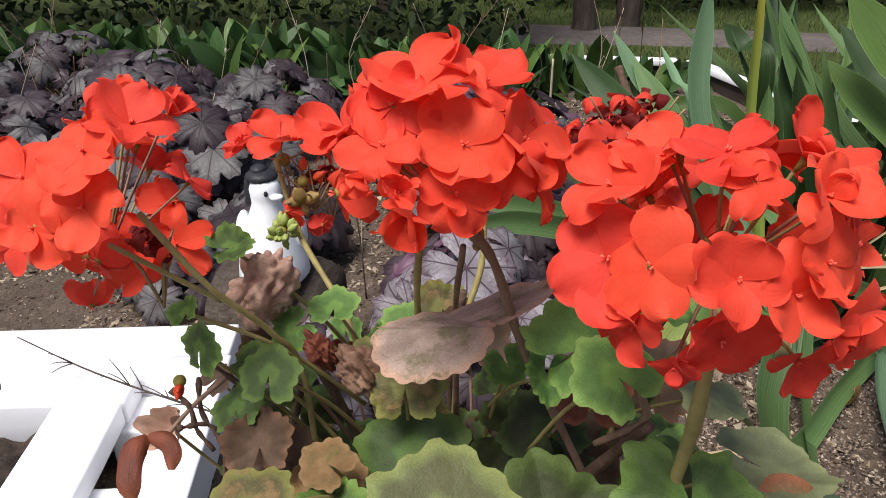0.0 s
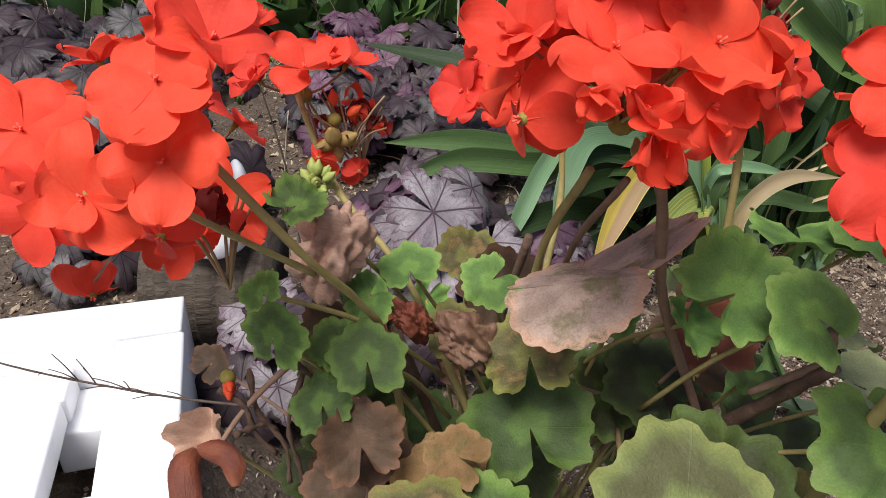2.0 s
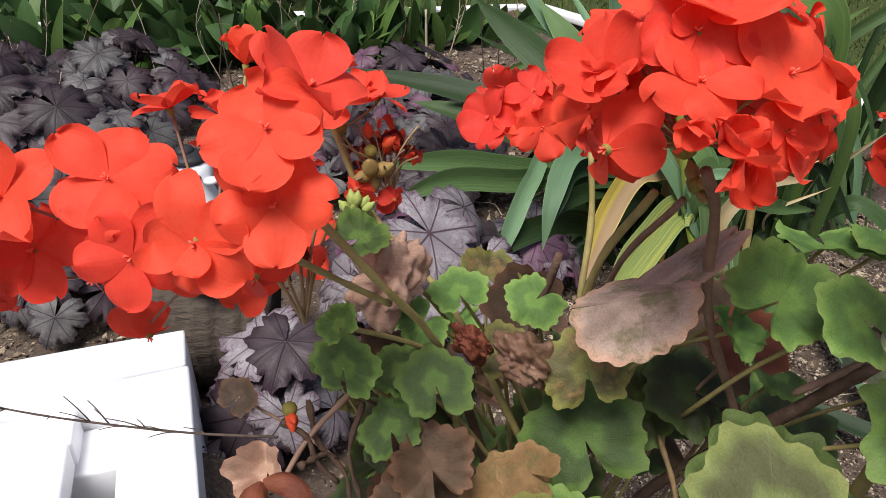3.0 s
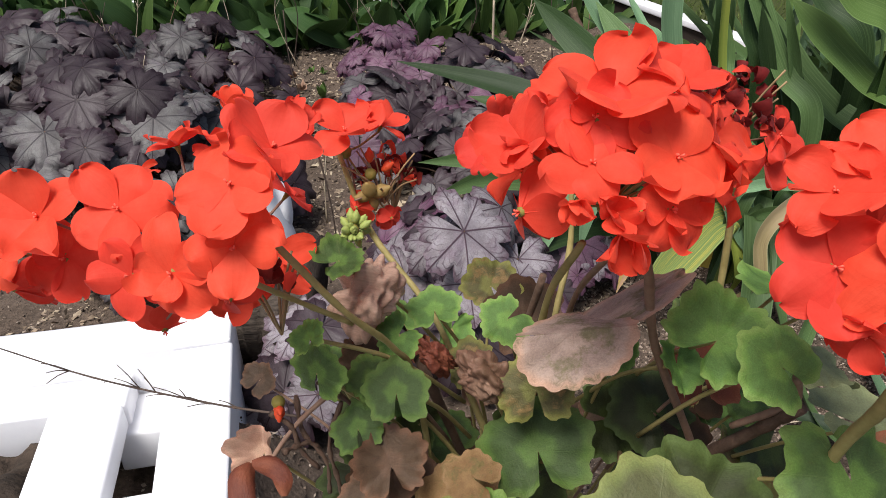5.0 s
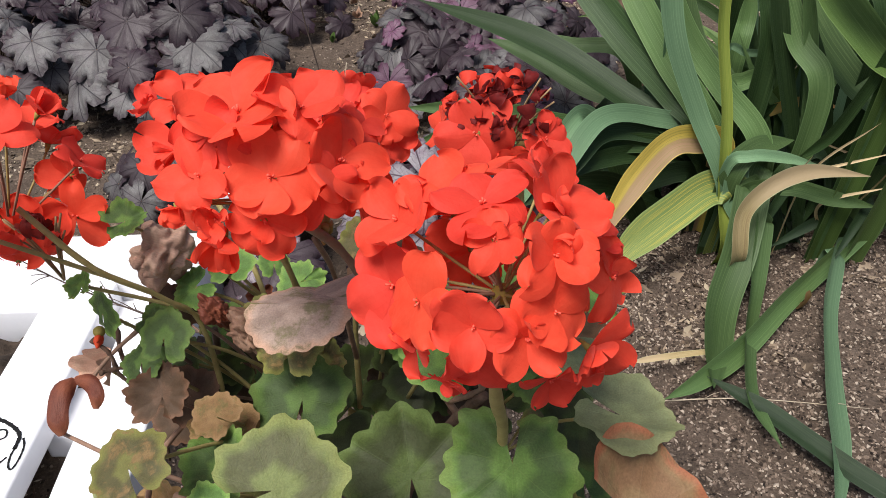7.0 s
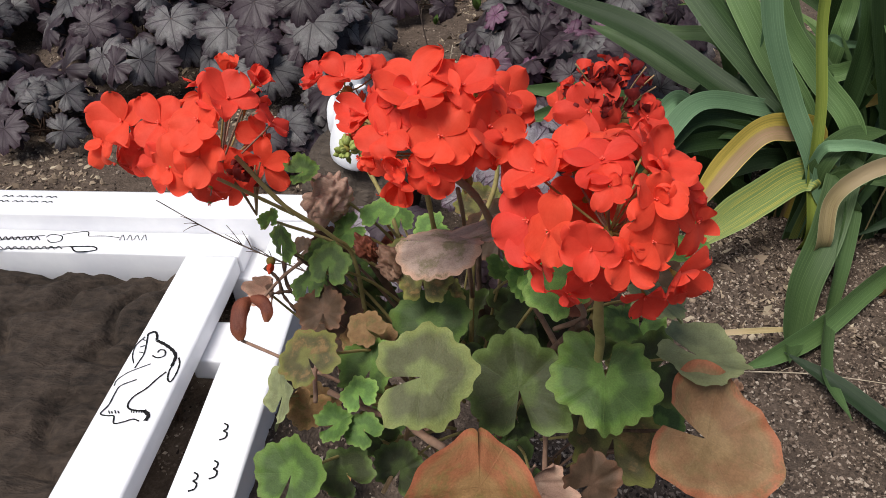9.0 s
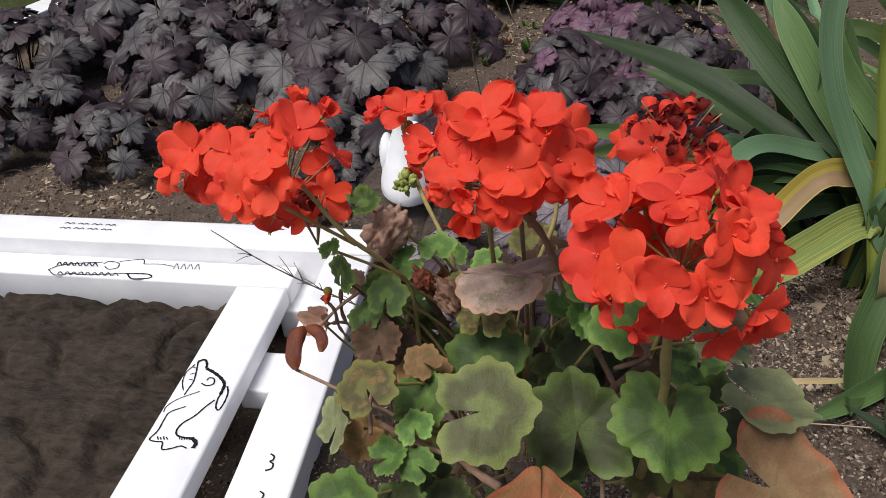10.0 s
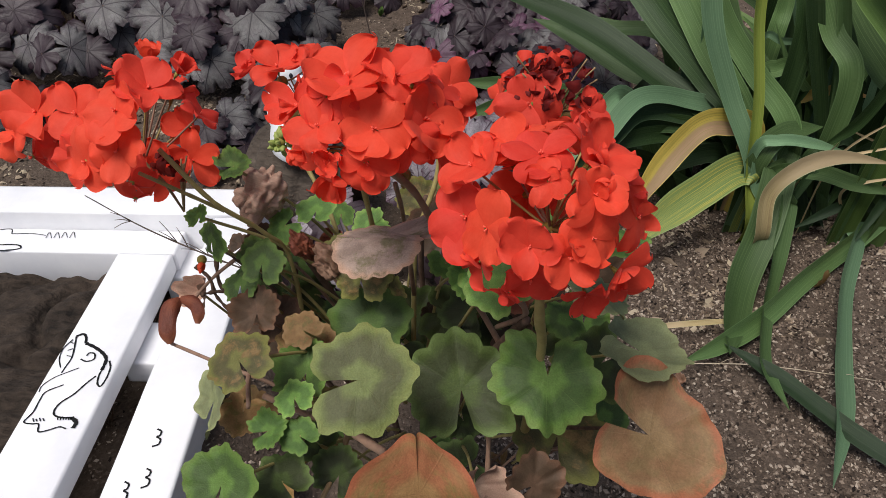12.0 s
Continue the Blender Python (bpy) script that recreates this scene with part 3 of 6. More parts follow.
def plank(name, u0, u1, v0, v1, z0, z1, twist=0.0, label="", mat=WHITE, seed=0):
    ob = part(name, board_bm(u1 - u0, v1 - v0, z1 - z0, 0.004, seed), mat, frame_ob, label)
    ob.matrix_basis = Matrix.Rotation(radians(9.0), 4, 'Z') @ Matrix.Rotation(radians(twist), 4, 'Z') @ Matrix.Translation((u0, v0, z0))
    return ob


plank("outer_rail", -1.5, 0.013, -0.066, 0.0, 0.0, 0.16, 0, "", WHITE, 1)
plank("inner_rail", -1.5, -0.105, -0.122, -0.068, 0.06, 0.13, 0, "", WHITE, 2)
plank("inner_rail", -0.187, -0.107, -1.25, -0.124, 0.10, 0.132, 0, "", WHITE, 3)
plank("outer_rail", -0.057, 0.014, -1.25, -0.068, 0.0, 0.158, 1.3, "", WHITE, 4)
plank("cross_block", -0.125, -0.045, -0.302, -0.228, 0.06, 0.098, 0, "", WHITE, 5)
plank("cross_block", -0.125, -0.053, -0.138, -0.07, 0.04, 0.098, 0, "", WHITE, 6)
plank("cross_block", -0.125, -0.03, -0.80, -0.70, 0.04, 0.098, 0, "", WHITE, 7)


def dark_panel():
    """Dark damp soil packed inside the frame, ridged and lumpy."""
    rows, uvs = [], []
    for i in range(220):
        v = -1.22 + i * (1.10 / 219)
        row = []
        for j in range(250):
            u = -1.48 + j * (1.295 / 249)
            z = 0.088 + 0.007 * noise.noise((u * 4, v * 22, 1.7)) + 0.008 * noise.noise((u * 22, v * 40, 3.3)) + 0.005 * noise.noise((u * 60, v * 90, 6.3))
            z -= 0.016 * max(0.0, 0.16 - abs(noise.noise((u * 9, v * 16, 4.4)))) / 0.16
            z += 0.012 * max(0, noise.noise((u * 7, v * 7, 8.1)) - 0.25)
            row.append((u, v, z))
        rows.append(row)
        uvs.append([(p[0], p[1]) for p in row])
    bm = bmesh.new()
    bm.from_mesh(grid_mesh("panel", rows, uvs))
    ext = bmesh.ops.extrude_face_region(bm, geom=bm.faces[:])
    for e in ext["geom"]:
        if isinstance(e, bmesh.types.BMVert):
            e.co.z = 0.06
    bmesh.ops.recalc_face_normals(bm, faces=bm.faces)
    ob = part("soil_fill", bm, PANEL, frame_ob, "dark damp compacted soil")
    ob.matrix_basis = Matrix.Rotation(radians(9.0), 4, 'Z')


dark_panel()


def stroke(points, z, w=0.0022, twist=0.0):
    """An ink line on a rail, in the frame's own axes."""
    line = bezier([(u, v, z) for u, v in points], 8 * (len(points) - 1))
    rows, uvs = [], []
    for i, c in enumerate(line):
        d = (line[min(i + 1, len(line) - 1)] - line[max(i - 1, 0)]).normalized()
        s = Vector((-d.y, d.x, 0)) * w * 1.0 * (0.85 + 0.22 * math.sin(i * 1.9) * math.sin(i * 0.7))
        rows.append([c + s * 0.5, c - s * 0.5])
        uvs.append([(0, i), (1, i)])
    ob = link_mesh("ink_line", grid_mesh("ink_line", rows, uvs), INK, frame_ob, "black ink doodle line")
    ob.matrix_basis = Matrix.Rotation(radians(9.0), 4, 'Z') @ Matrix.Rotation(radians(twist), 4, 'Z')


def doodles():
    z = 0.1329
    # animal outline on the near rail, long snouted one on the back rail
    stroke([(-0.1764, -0.289), (-0.1687, -0.2851), (-0.1627, -0.2921), (-0.16, -0.3007)], z, 0.0035)
    stroke([(-0.1764, -0.289), (-0.1705, -0.3091), (-0.1669, -0.3249), (-0.1679, -0.3379), (-0.1687, -0.3489)], z, 0.0022)
    stroke([(-0.1783, -0.2947), (-0.1838, -0.3101), (-0.1813, -0.3267), (-0.1735, -0.3411)], z, 0.0018)
    stroke([(-0.1791, -0.2997), (-0.1743, -0.3014)], z, 0.0016)
    stroke([(-0.1772, -0.3131), (-0.1716, -0.31)], z, 0.0016)
    stroke([(-0.1745, -0.3217), (-0.1685, -0.3226)], z, 0.0016)
    stroke([(-0.159, -0.3008), (-0.1458, -0.307), (-0.1321, -0.3162), (-0.1236, -0.3267), (-0.1222, -0.3431)], z, 0.0050)
    stroke([(-0.155, -0.3268), (-0.1465, -0.3302), (-0.1388, -0.3263), (-0.1415, -0.3178), (-0.1484, -0.3167), (-0.1501, -0.3215)], z, 0.0024)
    stroke([(-0.1188, -0.3285), (-0.1135, -0.3394), (-0.1119, -0.3549), (-0.1139, -0.3677), (-0.1194, -0.3638), (-0.1224, -0.3512), (-0.1219, -0.3411)], z, 0.0026)
    stroke([(-0.1511, -0.3406), (-0.1636, -0.3487), (-0.175, -0.357), (-0.183, -0.3689), (-0.1824, -0.3781)], z, 0.0016)
    stroke([(-0.1583, -0.3667), (-0.1742, -0.3774), (-0.1761, -0.3893), (-0.1758, -0.4065), (-0.1799, -0.42), (-0.1702, -0.4226), (-0.1621, -0.4228), (-0.1576, -0.4327), (-0.1471, -0.4303), (-0.1373, -0.4258), (-0.1286, -0.4282)], z, 0.0020)
    stroke([(-0.1257, -0.3527), (-0.1325, -0.3637), (-0.1401, -0.3798), (-0.1502, -0.3923), (-0.1529, -0.403), (-0.1491, -0.4107), (-0.1384, -0.4134), (-0.1292, -0.4129)], z, 0.0026)
    stroke([(-0.1292, -0.4129), (-0.1211, -0.4192), (-0.1213, -0.4273)], z, 0.0055)
    stroke([(-0.1445, -0.4135), (-0.143, -0.4168)], z, 0.0014)
    stroke([(-0.1413, -0.413), (-0.14, -0.4172)], z, 0.0014)
    stroke([(-0.1382, -0.4125), (-0.1369, -0.4167)], z, 0.0014)
    stroke([(-0.1353, -0.4129), (-0.1338, -0.4162)], z, 0.0014)
    stroke([(-0.1321, -0.4124), (-0.1308, -0.4167)], z, 0.0014)
    stroke([(-0.129, -0.4119), (-0.1277, -0.4162)], z, 0.0014)
    stroke([(-0.1721, -0.4152), (-0.1687, -0.4198)], z, 0.0016)
    stroke([(-0.1681, -0.4158), (-0.1656, -0.4193)], z, 0.0016)
    stroke([(-0.1648, -0.4143), (-0.1615, -0.4189)], z, 0.0016)
    stroke([(-0.1609, -0.4149), (-0.1574, -0.4185)], z, 0.0016)
    z = 0.1309
    stroke([(-0.5147, -0.1109), (-0.5026, -0.0986), (-0.4729, -0.0901), (-0.4345, -0.0841)], z, 0.0020)
    stroke([(-0.5147, -0.1109), (-0.4953, -0.123), (-0.4722, -0.1176), (-0.442, -0.1183), (-0.4078, -0.1136), (-0.3799, -0.1099)], z, 0.0018)
    stroke([(-0.4302, -0.0888), (-0.425, -0.0815), (-0.4062, -0.0845), (-0.402, -0.0963), (-0.414, -0.1015), (-0.425, -0.0947)], z, 0.0020)
    stroke([(-0.4066, -0.0804), (-0.3864, -0.0745), (-0.3688, -0.0722), (-0.3625, -0.0833)], z, 0.0018)
    stroke([(-0.3799, -0.1099), (-0.3432, -0.1086), (-0.3344, -0.1171), (-0.3625, -0.1218), (-0.3769, -0.1104)], z, 0.0028)
    stroke([(-0.3625, -0.0833), (-0.3339, -0.0818), (-0.3102, -0.0855)], z, 0.0014)
    stroke([(-0.5077, -0.0988), (-0.5083, -0.0896), (-0.4985, -0.0982)], z, 0.0022)
    stroke([(-0.4975, -0.0984), (-0.4981, -0.0892), (-0.4883, -0.0978)], z, 0.0022)
    stroke([(-0.4873, -0.098), (-0.4879, -0.0888), (-0.4781, -0.0974)], z, 0.0022)
    stroke([(-0.4761, -0.0977), (-0.4777, -0.0884), (-0.4679, -0.097)], z, 0.0022)
    stroke([(-0.466, -0.0973), (-0.4665, -0.0881), (-0.4577, -0.0966)], z, 0.0022)
    stroke([(-0.4558, -0.0969), (-0.4563, -0.0877), (-0.4466, -0.0963)], z, 0.0022)
    stroke([(-0.4456, -0.0965), (-0.4461, -0.0873), (-0.4364, -0.0959)], z, 0.0022)
    stroke([(-0.4921, -0.1215), (-0.492, -0.1144), (-0.4819, -0.1211)], z, 0.0018)
    stroke([(-0.4799, -0.1214), (-0.4796, -0.1134), (-0.4697, -0.121)], z, 0.0018)
    stroke([(-0.4687, -0.1212), (-0.4685, -0.1131), (-0.4584, -0.1198)], z, 0.0018)
    stroke([(-0.4574, -0.1199), (-0.4561, -0.112), (-0.4472, -0.1195)], z, 0.0018)
    stroke([(-0.4452, -0.1198), (-0.445, -0.1118), (-0.435, -0.1194)], z, 0.0018)
    stroke([(-0.4339, -0.1186), (-0.4328, -0.1117), (-0.4237, -0.1182)], z, 0.0018)
    stroke([(-0.4227, -0.1183), (-0.4215, -0.1104), (-0.4125, -0.1179)], z, 0.0018)
    stroke([(-0.4106, -0.1182), (-0.4103, -0.1102), (-0.4004, -0.1178)], z, 0.0018)
    stroke([(-0.3992, -0.117), (-0.3981, -0.1101), (-0.389, -0.1166)], z, 0.0018)
    stroke([(-0.3072, -0.0921), (-0.308, -0.0778), (-0.299, -0.0914)], z, 0.0012)
    stroke([(-0.2959, -0.0908), (-0.2958, -0.0777), (-0.2868, -0.0913)], z, 0.0012)
    stroke([(-0.2847, -0.0906), (-0.2846, -0.0774), (-0.2755, -0.09)], z, 0.0012)
    stroke([(-0.2725, -0.0905), (-0.2723, -0.0763), (-0.2643, -0.0898)], z, 0.0012)
    # small waves on the outer rail
    for i in range(4):
        for j in range(2):
            a, b = -0.53 + i * 0.025, -0.022 - j * 0.014
            stroke([(a, b), (a + 0.005, b + 0.003), (a + 0.010, b), (a + 0.015, b + 0.003), (a + 0.019, b)], 0.1609, 0.002)
    # bird ticks on the side rail
    for a, b in ((-0.035, -0.518), (-0.018, -0.503), (-0.022, -0.455), (-0.04, -0.59)):
        stroke([(a - 0.002, b + 0.011), (a + 0.003, b + 0.008), (a + 0.003, b + 0.003), (a + 0.0005, b + 0.001), (a + 0.005, b - 0.002), (a + 0.005, b - 0.008), (a - 0.001, b - 0.011)], 0.1589, 0.0022, 1.3)


doodles()


# ---- figurine ----
def figurine():
    prof = [(0.0, 0.0), (0.056, 0.0), (0.064, 0.010), (0.062, 0.03), (0.056, 0.055), (0.047, 0.082), (0.038, 0.107), (0.029, 0.128), (0.0235, 0.143), (0.0245, 0.156), (0.0255, 0.167), (0.022, 0.178), (0.012, 0.187), (0.0, 0.189)]
    n = 28
    rows, uvs = [], []
    for k, (r, z) in enumerate(prof):
        row = []
        for j in range(n):
            a = 2 * math.pi * j / n
            bulge = 1 + (0.22 * max(0, math.cos(a + math.pi / 2)) if z < 0.11 else 0)
            row.append((r * math.cos(a) * (0.95 if z < 0.11 else 1), r * math.sin(a) * bulge - (0.012 if z > 0.12 else 0), z + 0.002 * noise.noise((a * 2, z * 60, 1))))
        rows.append(row)
        uvs.append([(j / n, k / len(prof)) for j in range(n)])
    bm = bmesh.new()
    bm.from_mesh(grid_mesh("body", rows, uvs, True))

    def blob(at, scale, mat, seg=14):
        made = bmesh.ops.create_uvsphere(bm, u_segments=seg, v_segments=seg // 2 + 2, radius=1, matrix=Matrix.Translation(at) @ Matrix.Diagonal((*scale, 1)))
        for v in made["verts"]:
            for f in v.link_faces:
                f.material_index = mat

    blob((-0.004, -0.006, 0.186), (0.027, 0.027, 0.011), 1)
    blob((-0.008, -0.002, 0.196), (0.014, 0.016, 0.008), 1)
    blob((-0.027, 0.004, 0.160), (0.009, 0.012, 0.026), 1)
    blob((-0.030, 0.006, 0.138), (0.007, 0.009, 0.010), 1)
    blob((0.004, -0.037, 0.166), (0.0035, 0.003, 0.005), 1, 8)
    blob((0.020, -0.036, 0.160), (0.012, 0.010, 0.005), 0, 8)
    blob((0.044, 0.012, 0.072), (0.016, 0.034, 0.046), 0)
    blob((-0.044, 0.012, 0.072), (0.016, 0.034, 0.046), 0)
    me = bpy.data.meshes.new("bird_figurine")
    bm.to_mesh(me)
    bm.free()
    me.materials.append(FIGURE_WHITE)
    me.materials.append(FIGURE_BLACK)
    ob = link_mesh("bird_figurine", me, None)
    ob.matrix_basis = pose(-0.294, 0.862, 0.192, 0, 0, 12) @ Matrix.Scale(0.82, 4)
    tagged(ob, "white painted bird figurine with a black cap, on a log", "figurine")


figurine()


def log():
    me = tube_mesh("log", [(-0.375, 0.908, 0.092), (-0.33, 0.901, 0.096), (-0.28, 0.894, 0.096), (-0.235, 0.888, 0.092)], 0.099, 0.094, 22, 30, 0.12, 4)
    ob = link_mesh("log", me, LOG)
    tagged(ob, "short grey weathered log lying behind the frame", "log")


log()


# ---- geranium ----
G_AT = (0.0, 0.40, 0.0)
geranium = thing("geranium_plant", G_AT, "geranium with round scalloped leaves and bright red flower heads", "flowering plant")
GL_MESH = {}
for i in range(6):
    GL_MESH[i] = [round_leaf("blade", 10 + i, 13 + i % 3 * 2, 5, 0.07, 0.085, 0.35 + 0.1 * (i % 3), 0.05 + 0.035 * (i % 3), 0.12 if i % 2 else -0.1, 0.25 if i == 5 else 0.0)]
GL_CURL = [round_leaf("blade", 40 + i, 13, 5, 0.08, 0.06, 0.5, 0.28, 0.5, 0.9) for i in range(3)]
GL_LOBED = [round_leaf("blade", 70 + i, 11, 3, 0.10, 0.03, 0.5, 0.07, 0.1, 0.14) for i in range(2)]
leaf_count = [0]
CAM_SIDE = Vector((0.25, -0.62, 0.74))


def coloured(me, kind, store={}):
    key = (me.name, kind)
    if key not in store:
        c = me.copy()
        c.materials.append(LEAF[kind])
        store[key] = c
    return store[key]


def geranium_leaf(at, r, kind, normal=None, spin=None, curl=None):
    i = leaf_count[0]
    leaf_count[0] += 1
    rnd = random.Random(500 + i)
    curled = kind in ("dry", "reddry", "pinkdry") if curl is None else curl
    me = coloured(GL_CURL[i % 3] if curled else GL_LOBED[i % 2] if kind in ("bronze", "red") else GL_MESH[i % 6][0], kind)
    nrm = Vector(normal) if normal else CAM_SIDE + Vector((rnd.gauss(0, 0.28), rnd.gauss(0, 0.2), rnd.gauss(0.1, 0.25)))
    ob = link_mesh("leaf", me, None, None, {"mauve": "dull mauve fading leaf", "bronze": "large bronze-brown leaf", "red": "reddening leaf", "reddry": "curled dry red leaf", "dry": "withered brown leaf"}.get(kind, ""))
    settle(ob, geranium, face_pose(at, nrm, rnd.uniform(0, 6.28) if spin is None else spin, r))
    # leaf stalk from the blade's middle down to the plant
    a = Vector(at) - nrm.normalized() * r * 0.02
    b = Vector((a.x * 0.55 + rnd.gauss(0, 0.012), a.y * 0.45 + 0.40 * 0.55 + rnd.gauss(0, 0.012), max(0.06, a.z - rnd.uniform(0.07, 0.16))))
    mid = a.lerp(b, 0.5) + Vector((0, 0, 0.012 - 0.2 * r))
    st = link_mesh("leaf_stalk", tube_mesh("leaf_stalk", [a, mid, b], 0.0011, 0.0015, 6, 8), STEM["mauve" if kind in ("mauve", "bronze", "red", "reddry", "brown") else "olive"])
    settle(st, geranium, Matrix.Identity(4))


def hanging_leaf(points, wide, kind, label):
    """A dry blade rolled into a gutter that hangs from its stalk."""
    line = bezier(points, 12)
    rows, uvs = [], []
    for k, c in enumerate(line):
        f = k / 12
        d = (line[min(k + 1, 12)] - line[max(k - 1, 0)]).normalized()
        side = d.cross(CAM_SIDE).normalized()
        out = side.cross(d)
        w = wide * 0.5 * (0.12 + 0.88 * math.sin(math.pi * min(1.0, 0.06 + f * 0.9)) ** 0.8) * (1 + 0.12 * math.sin(9 * f))
        rows.append([c + side * w * math.sin(q) + out * w * (0.7 * math.cos(q) - 0.5 + 0.12 * math.sin(3 * q + 8 * f)) for q in (-1.1, -0.8, -0.45, 0.0, 0.5, 0.9, 1.3)])
        uvs.append([(0.5 + 0.16 * q, 0.5 + 0.48 * f) for q in (-1.1, -0.8, -0.45, 0.0, 0.5, 0.9, 1.3)])
    me = grid_mesh("leaf", rows, uvs)
    settle(link_mesh("leaf", me, LEAF[kind], None, label), geranium, Matrix.Identity(4))


def geranium_stem(points, r, kind):
    me = tube_mesh("stem", points, r, r * 1.15, 9, None, 0.25, len(points))
    settle(link_mesh("stem", me, STEM[kind]), geranium, Matrix.Identity(4))


def petal_mesh(rnd, a0, tilt, half, length, dry=False):
    """One broad rounded petal from the middle outwards, cupped or bent back, with a soft wave."""
    ph = [rnd.uniform(0, 6.28) for _ in range(3)]
    cross, curl, tw = rnd.uniform(-0.26, 0.22), rnd.uniform(-0.9, 0.35), rnd.uniform(-0.6, 0.6)
    nick = rnd.choice([0.0, 0.04, 0.08, 0.12])
    rows, uvs = [], []
    for i in range(11):
        if i < 6:
            s = i / 5 * 0.58
            w = half * (0.10 + 0.90 * math.sin(s / 0.58 * math.pi / 2) ** 1.15)
        else:
            q = (i - 5) / 5 * math.pi / 2
            s, w = 0.58 + 0.42 * math.sin(q), half * max(0.04, math.cos(q)) ** 0.75
        row, uvr = [], []
        for j in range(9):
            t = j / 4 - 1
            x, y = s * length, t * w
            x -= nick * max(0, s - 0.6) / 0.4 * math.exp(-(t * 2.2) ** 2)
            z = cross * s * t * t + curl * max(0, s - 0.45) ** 2 + tw * t * s * 0.25
            z += 0.055 * s * s * (math.sin(2.4 * t + ph[0]) + 0.6 * math.sin(5 * t + ph[1]) + 0.4 * math.sin(7 * s + 2 * t + ph[2]))
            if dry:
                x, y, z = x * (1 - 0.55 * s), y * (0.5 - 0.25 * s), z + 0.5 * s * t * t
            x, z = x * math.cos(tilt) - z * math.sin(tilt), x * math.sin(tilt) + z * math.cos(tilt)
            c, d = math.cos(a0), math.sin(a0)
            row.append((x * c - y * d, x * d + y * c, z))
            uvr.append((0.5 + 0.5 * t * (0.3 + 0.7 * s), s))
        rows.append(row)
        uvs.append(uvr)
    return grid_mesh("petal", rows, uvs)


def floret_mesh(seed, tilt=0.2, half=0.5, inner=0, dry=False):
    rnd = random.Random(seed)
    meshes = []
    for p in range(5):
        a0 = p * 2 * math.pi / 5 + rnd.uniform(-0.22, 0.22)
        meshes.append(petal_mesh(rnd, a0, tilt + rnd.uniform(-0.26, 0.26) + 0.05 * (p % 2), half * rnd.uniform(0.82, 1.14), rnd.uniform(0.84, 1.12), dry))
    for p in range(inner):
        meshes.append(petal_mesh(rnd, rnd.uniform(0, 6.28), tilt + rnd.uniform(0.5, 0.9), half * 0.6, rnd.uniform(0.5, 0.65), dry))
    me = join_meshes("floret", meshes)
    me.materials.append(RED_DRY if dry else RED)
    me.materials.append(STAMEN)
    me.materials.append(CALYX)
    bm = bmesh.new()
    bm.from_mesh(me)
    for k in range(4):
        a = rnd.uniform(0, 6.28)
        top = Vector((math.cos(a) * 0.06, math.sin(a) * 0.06, 0.13 + rnd.uniform(-0.03, 0.03)))
        made = bmesh.ops.create_cone(bm, cap_ends=True, segments=5, radius1=0.012, radius2=0.022, depth=0.14, matrix=Matrix.Translation(top * 0.5) @ top.to_track_quat('Z', 'Y').to_matrix().to_4x4())
        for v in made["verts"]:
            for f in v.link_faces:
                f.material_index = 1
    made = bmesh.ops.create_cone(bm, cap_ends=True, segments=7, radius1=0.03, radius2=0.10, depth=0.30, matrix=Matrix.Translation((0, 0, -0.15)))
    for v in made["verts"]:
        for f in v.link_faces:
            f.material_index = 2
    bm.to_mesh(me)
    bm.free()
    return me


# flat, slightly cupped, cupped and double, bent back, closed, star-shaped, drooping
FLORETS = [floret_mesh(i, *v) for i, v in enumerate(((0.10, 0.46), (0.28, 0.48), (0.5, 0.48, 2), (-0.06, 0.46, 1), (1.15, 0.42, 1), (0.15, 0.32), (-0.62, 0.44), (0.2, 0.47, 1), (0.05, 0.44), (0.38, 0.46)))]
FLORETS_DRY = [floret_mesh(30 + i, 0.8 + 0.3 * i, 0.5, 0, True) for i in range(4)]
heads = {}
FLORET_R = 0.0225


def flower_head(centre, radius):
    """A head: the knob where the flower stalks meet; its florets are hung on it by floret()."""
    bm = bmesh.new()
    bmesh.ops.create_icosphere(bm, subdivisions=2, radius=0.005)
    ob = part("flower_head", bm, CALYX, geranium)
    knob = Vector(centre) + Vector((0, 0.004, -radius * 0.35))
    ob.location = knob - Vector(G_AT)
    heads[ob.name] = (Vector(centre), radius, knob, [])
    return ob


def floret(head, way, size=1.0, dry=False, variant=None, face=None):
    centre, radius, knob, used = heads[head.name]
    n = len(used)
    rnd = random.Random(hash_of(head.name) * 100 + n)
    used.append(way)
    far = Vector(way).length
    at = centre + Vector(way) * radius * (rnd.uniform(0.92, 1.08) if far < 1.15 else 1.0)
    size *= rnd.uniform(0.9, 1.1)
    nrm = Vector(way).normalized() + Vector((rnd.gauss(0, 0.13), rnd.gauss(0, 0.13), rnd.gauss(0, 0.12)))
    if nrm.dot(CAM_SIDE) > -0.6:
        nrm += 0.55 * CAM_SIDE
    if face:
        nrm = Vector(face) + Vector((rnd.gauss(0, 0.06), rnd.gauss(0, 0.06), 0))
    pool = FLORETS_DRY if dry else FLORETS
    me = pool[variant if variant is not None else rnd.choice([0, 1, 3, 2, 7, 8, 9, 7, 9]) % len(pool)]
    ob = link_mesh("floret", me, None, head)
    ob.matrix_basis = Matrix.Translation(-knob) @ face_pose(at, nrm, rnd.uniform(0, 6.28), FLORET_R * size)
    back = at - nrm.normalized() * FLORET_R * size * 0.28
    st = link_mesh("flower_stalk", tube_mesh("flower_stalk", [back, back.lerp(knob, 0.5) - nrm.normalized() * 0.003, knob], 0.0007, 0.0008, 5, 6), STEM["mauve" if n % 2 else "olive"], head)
    st.matrix_basis = Matrix.Translation(-knob)


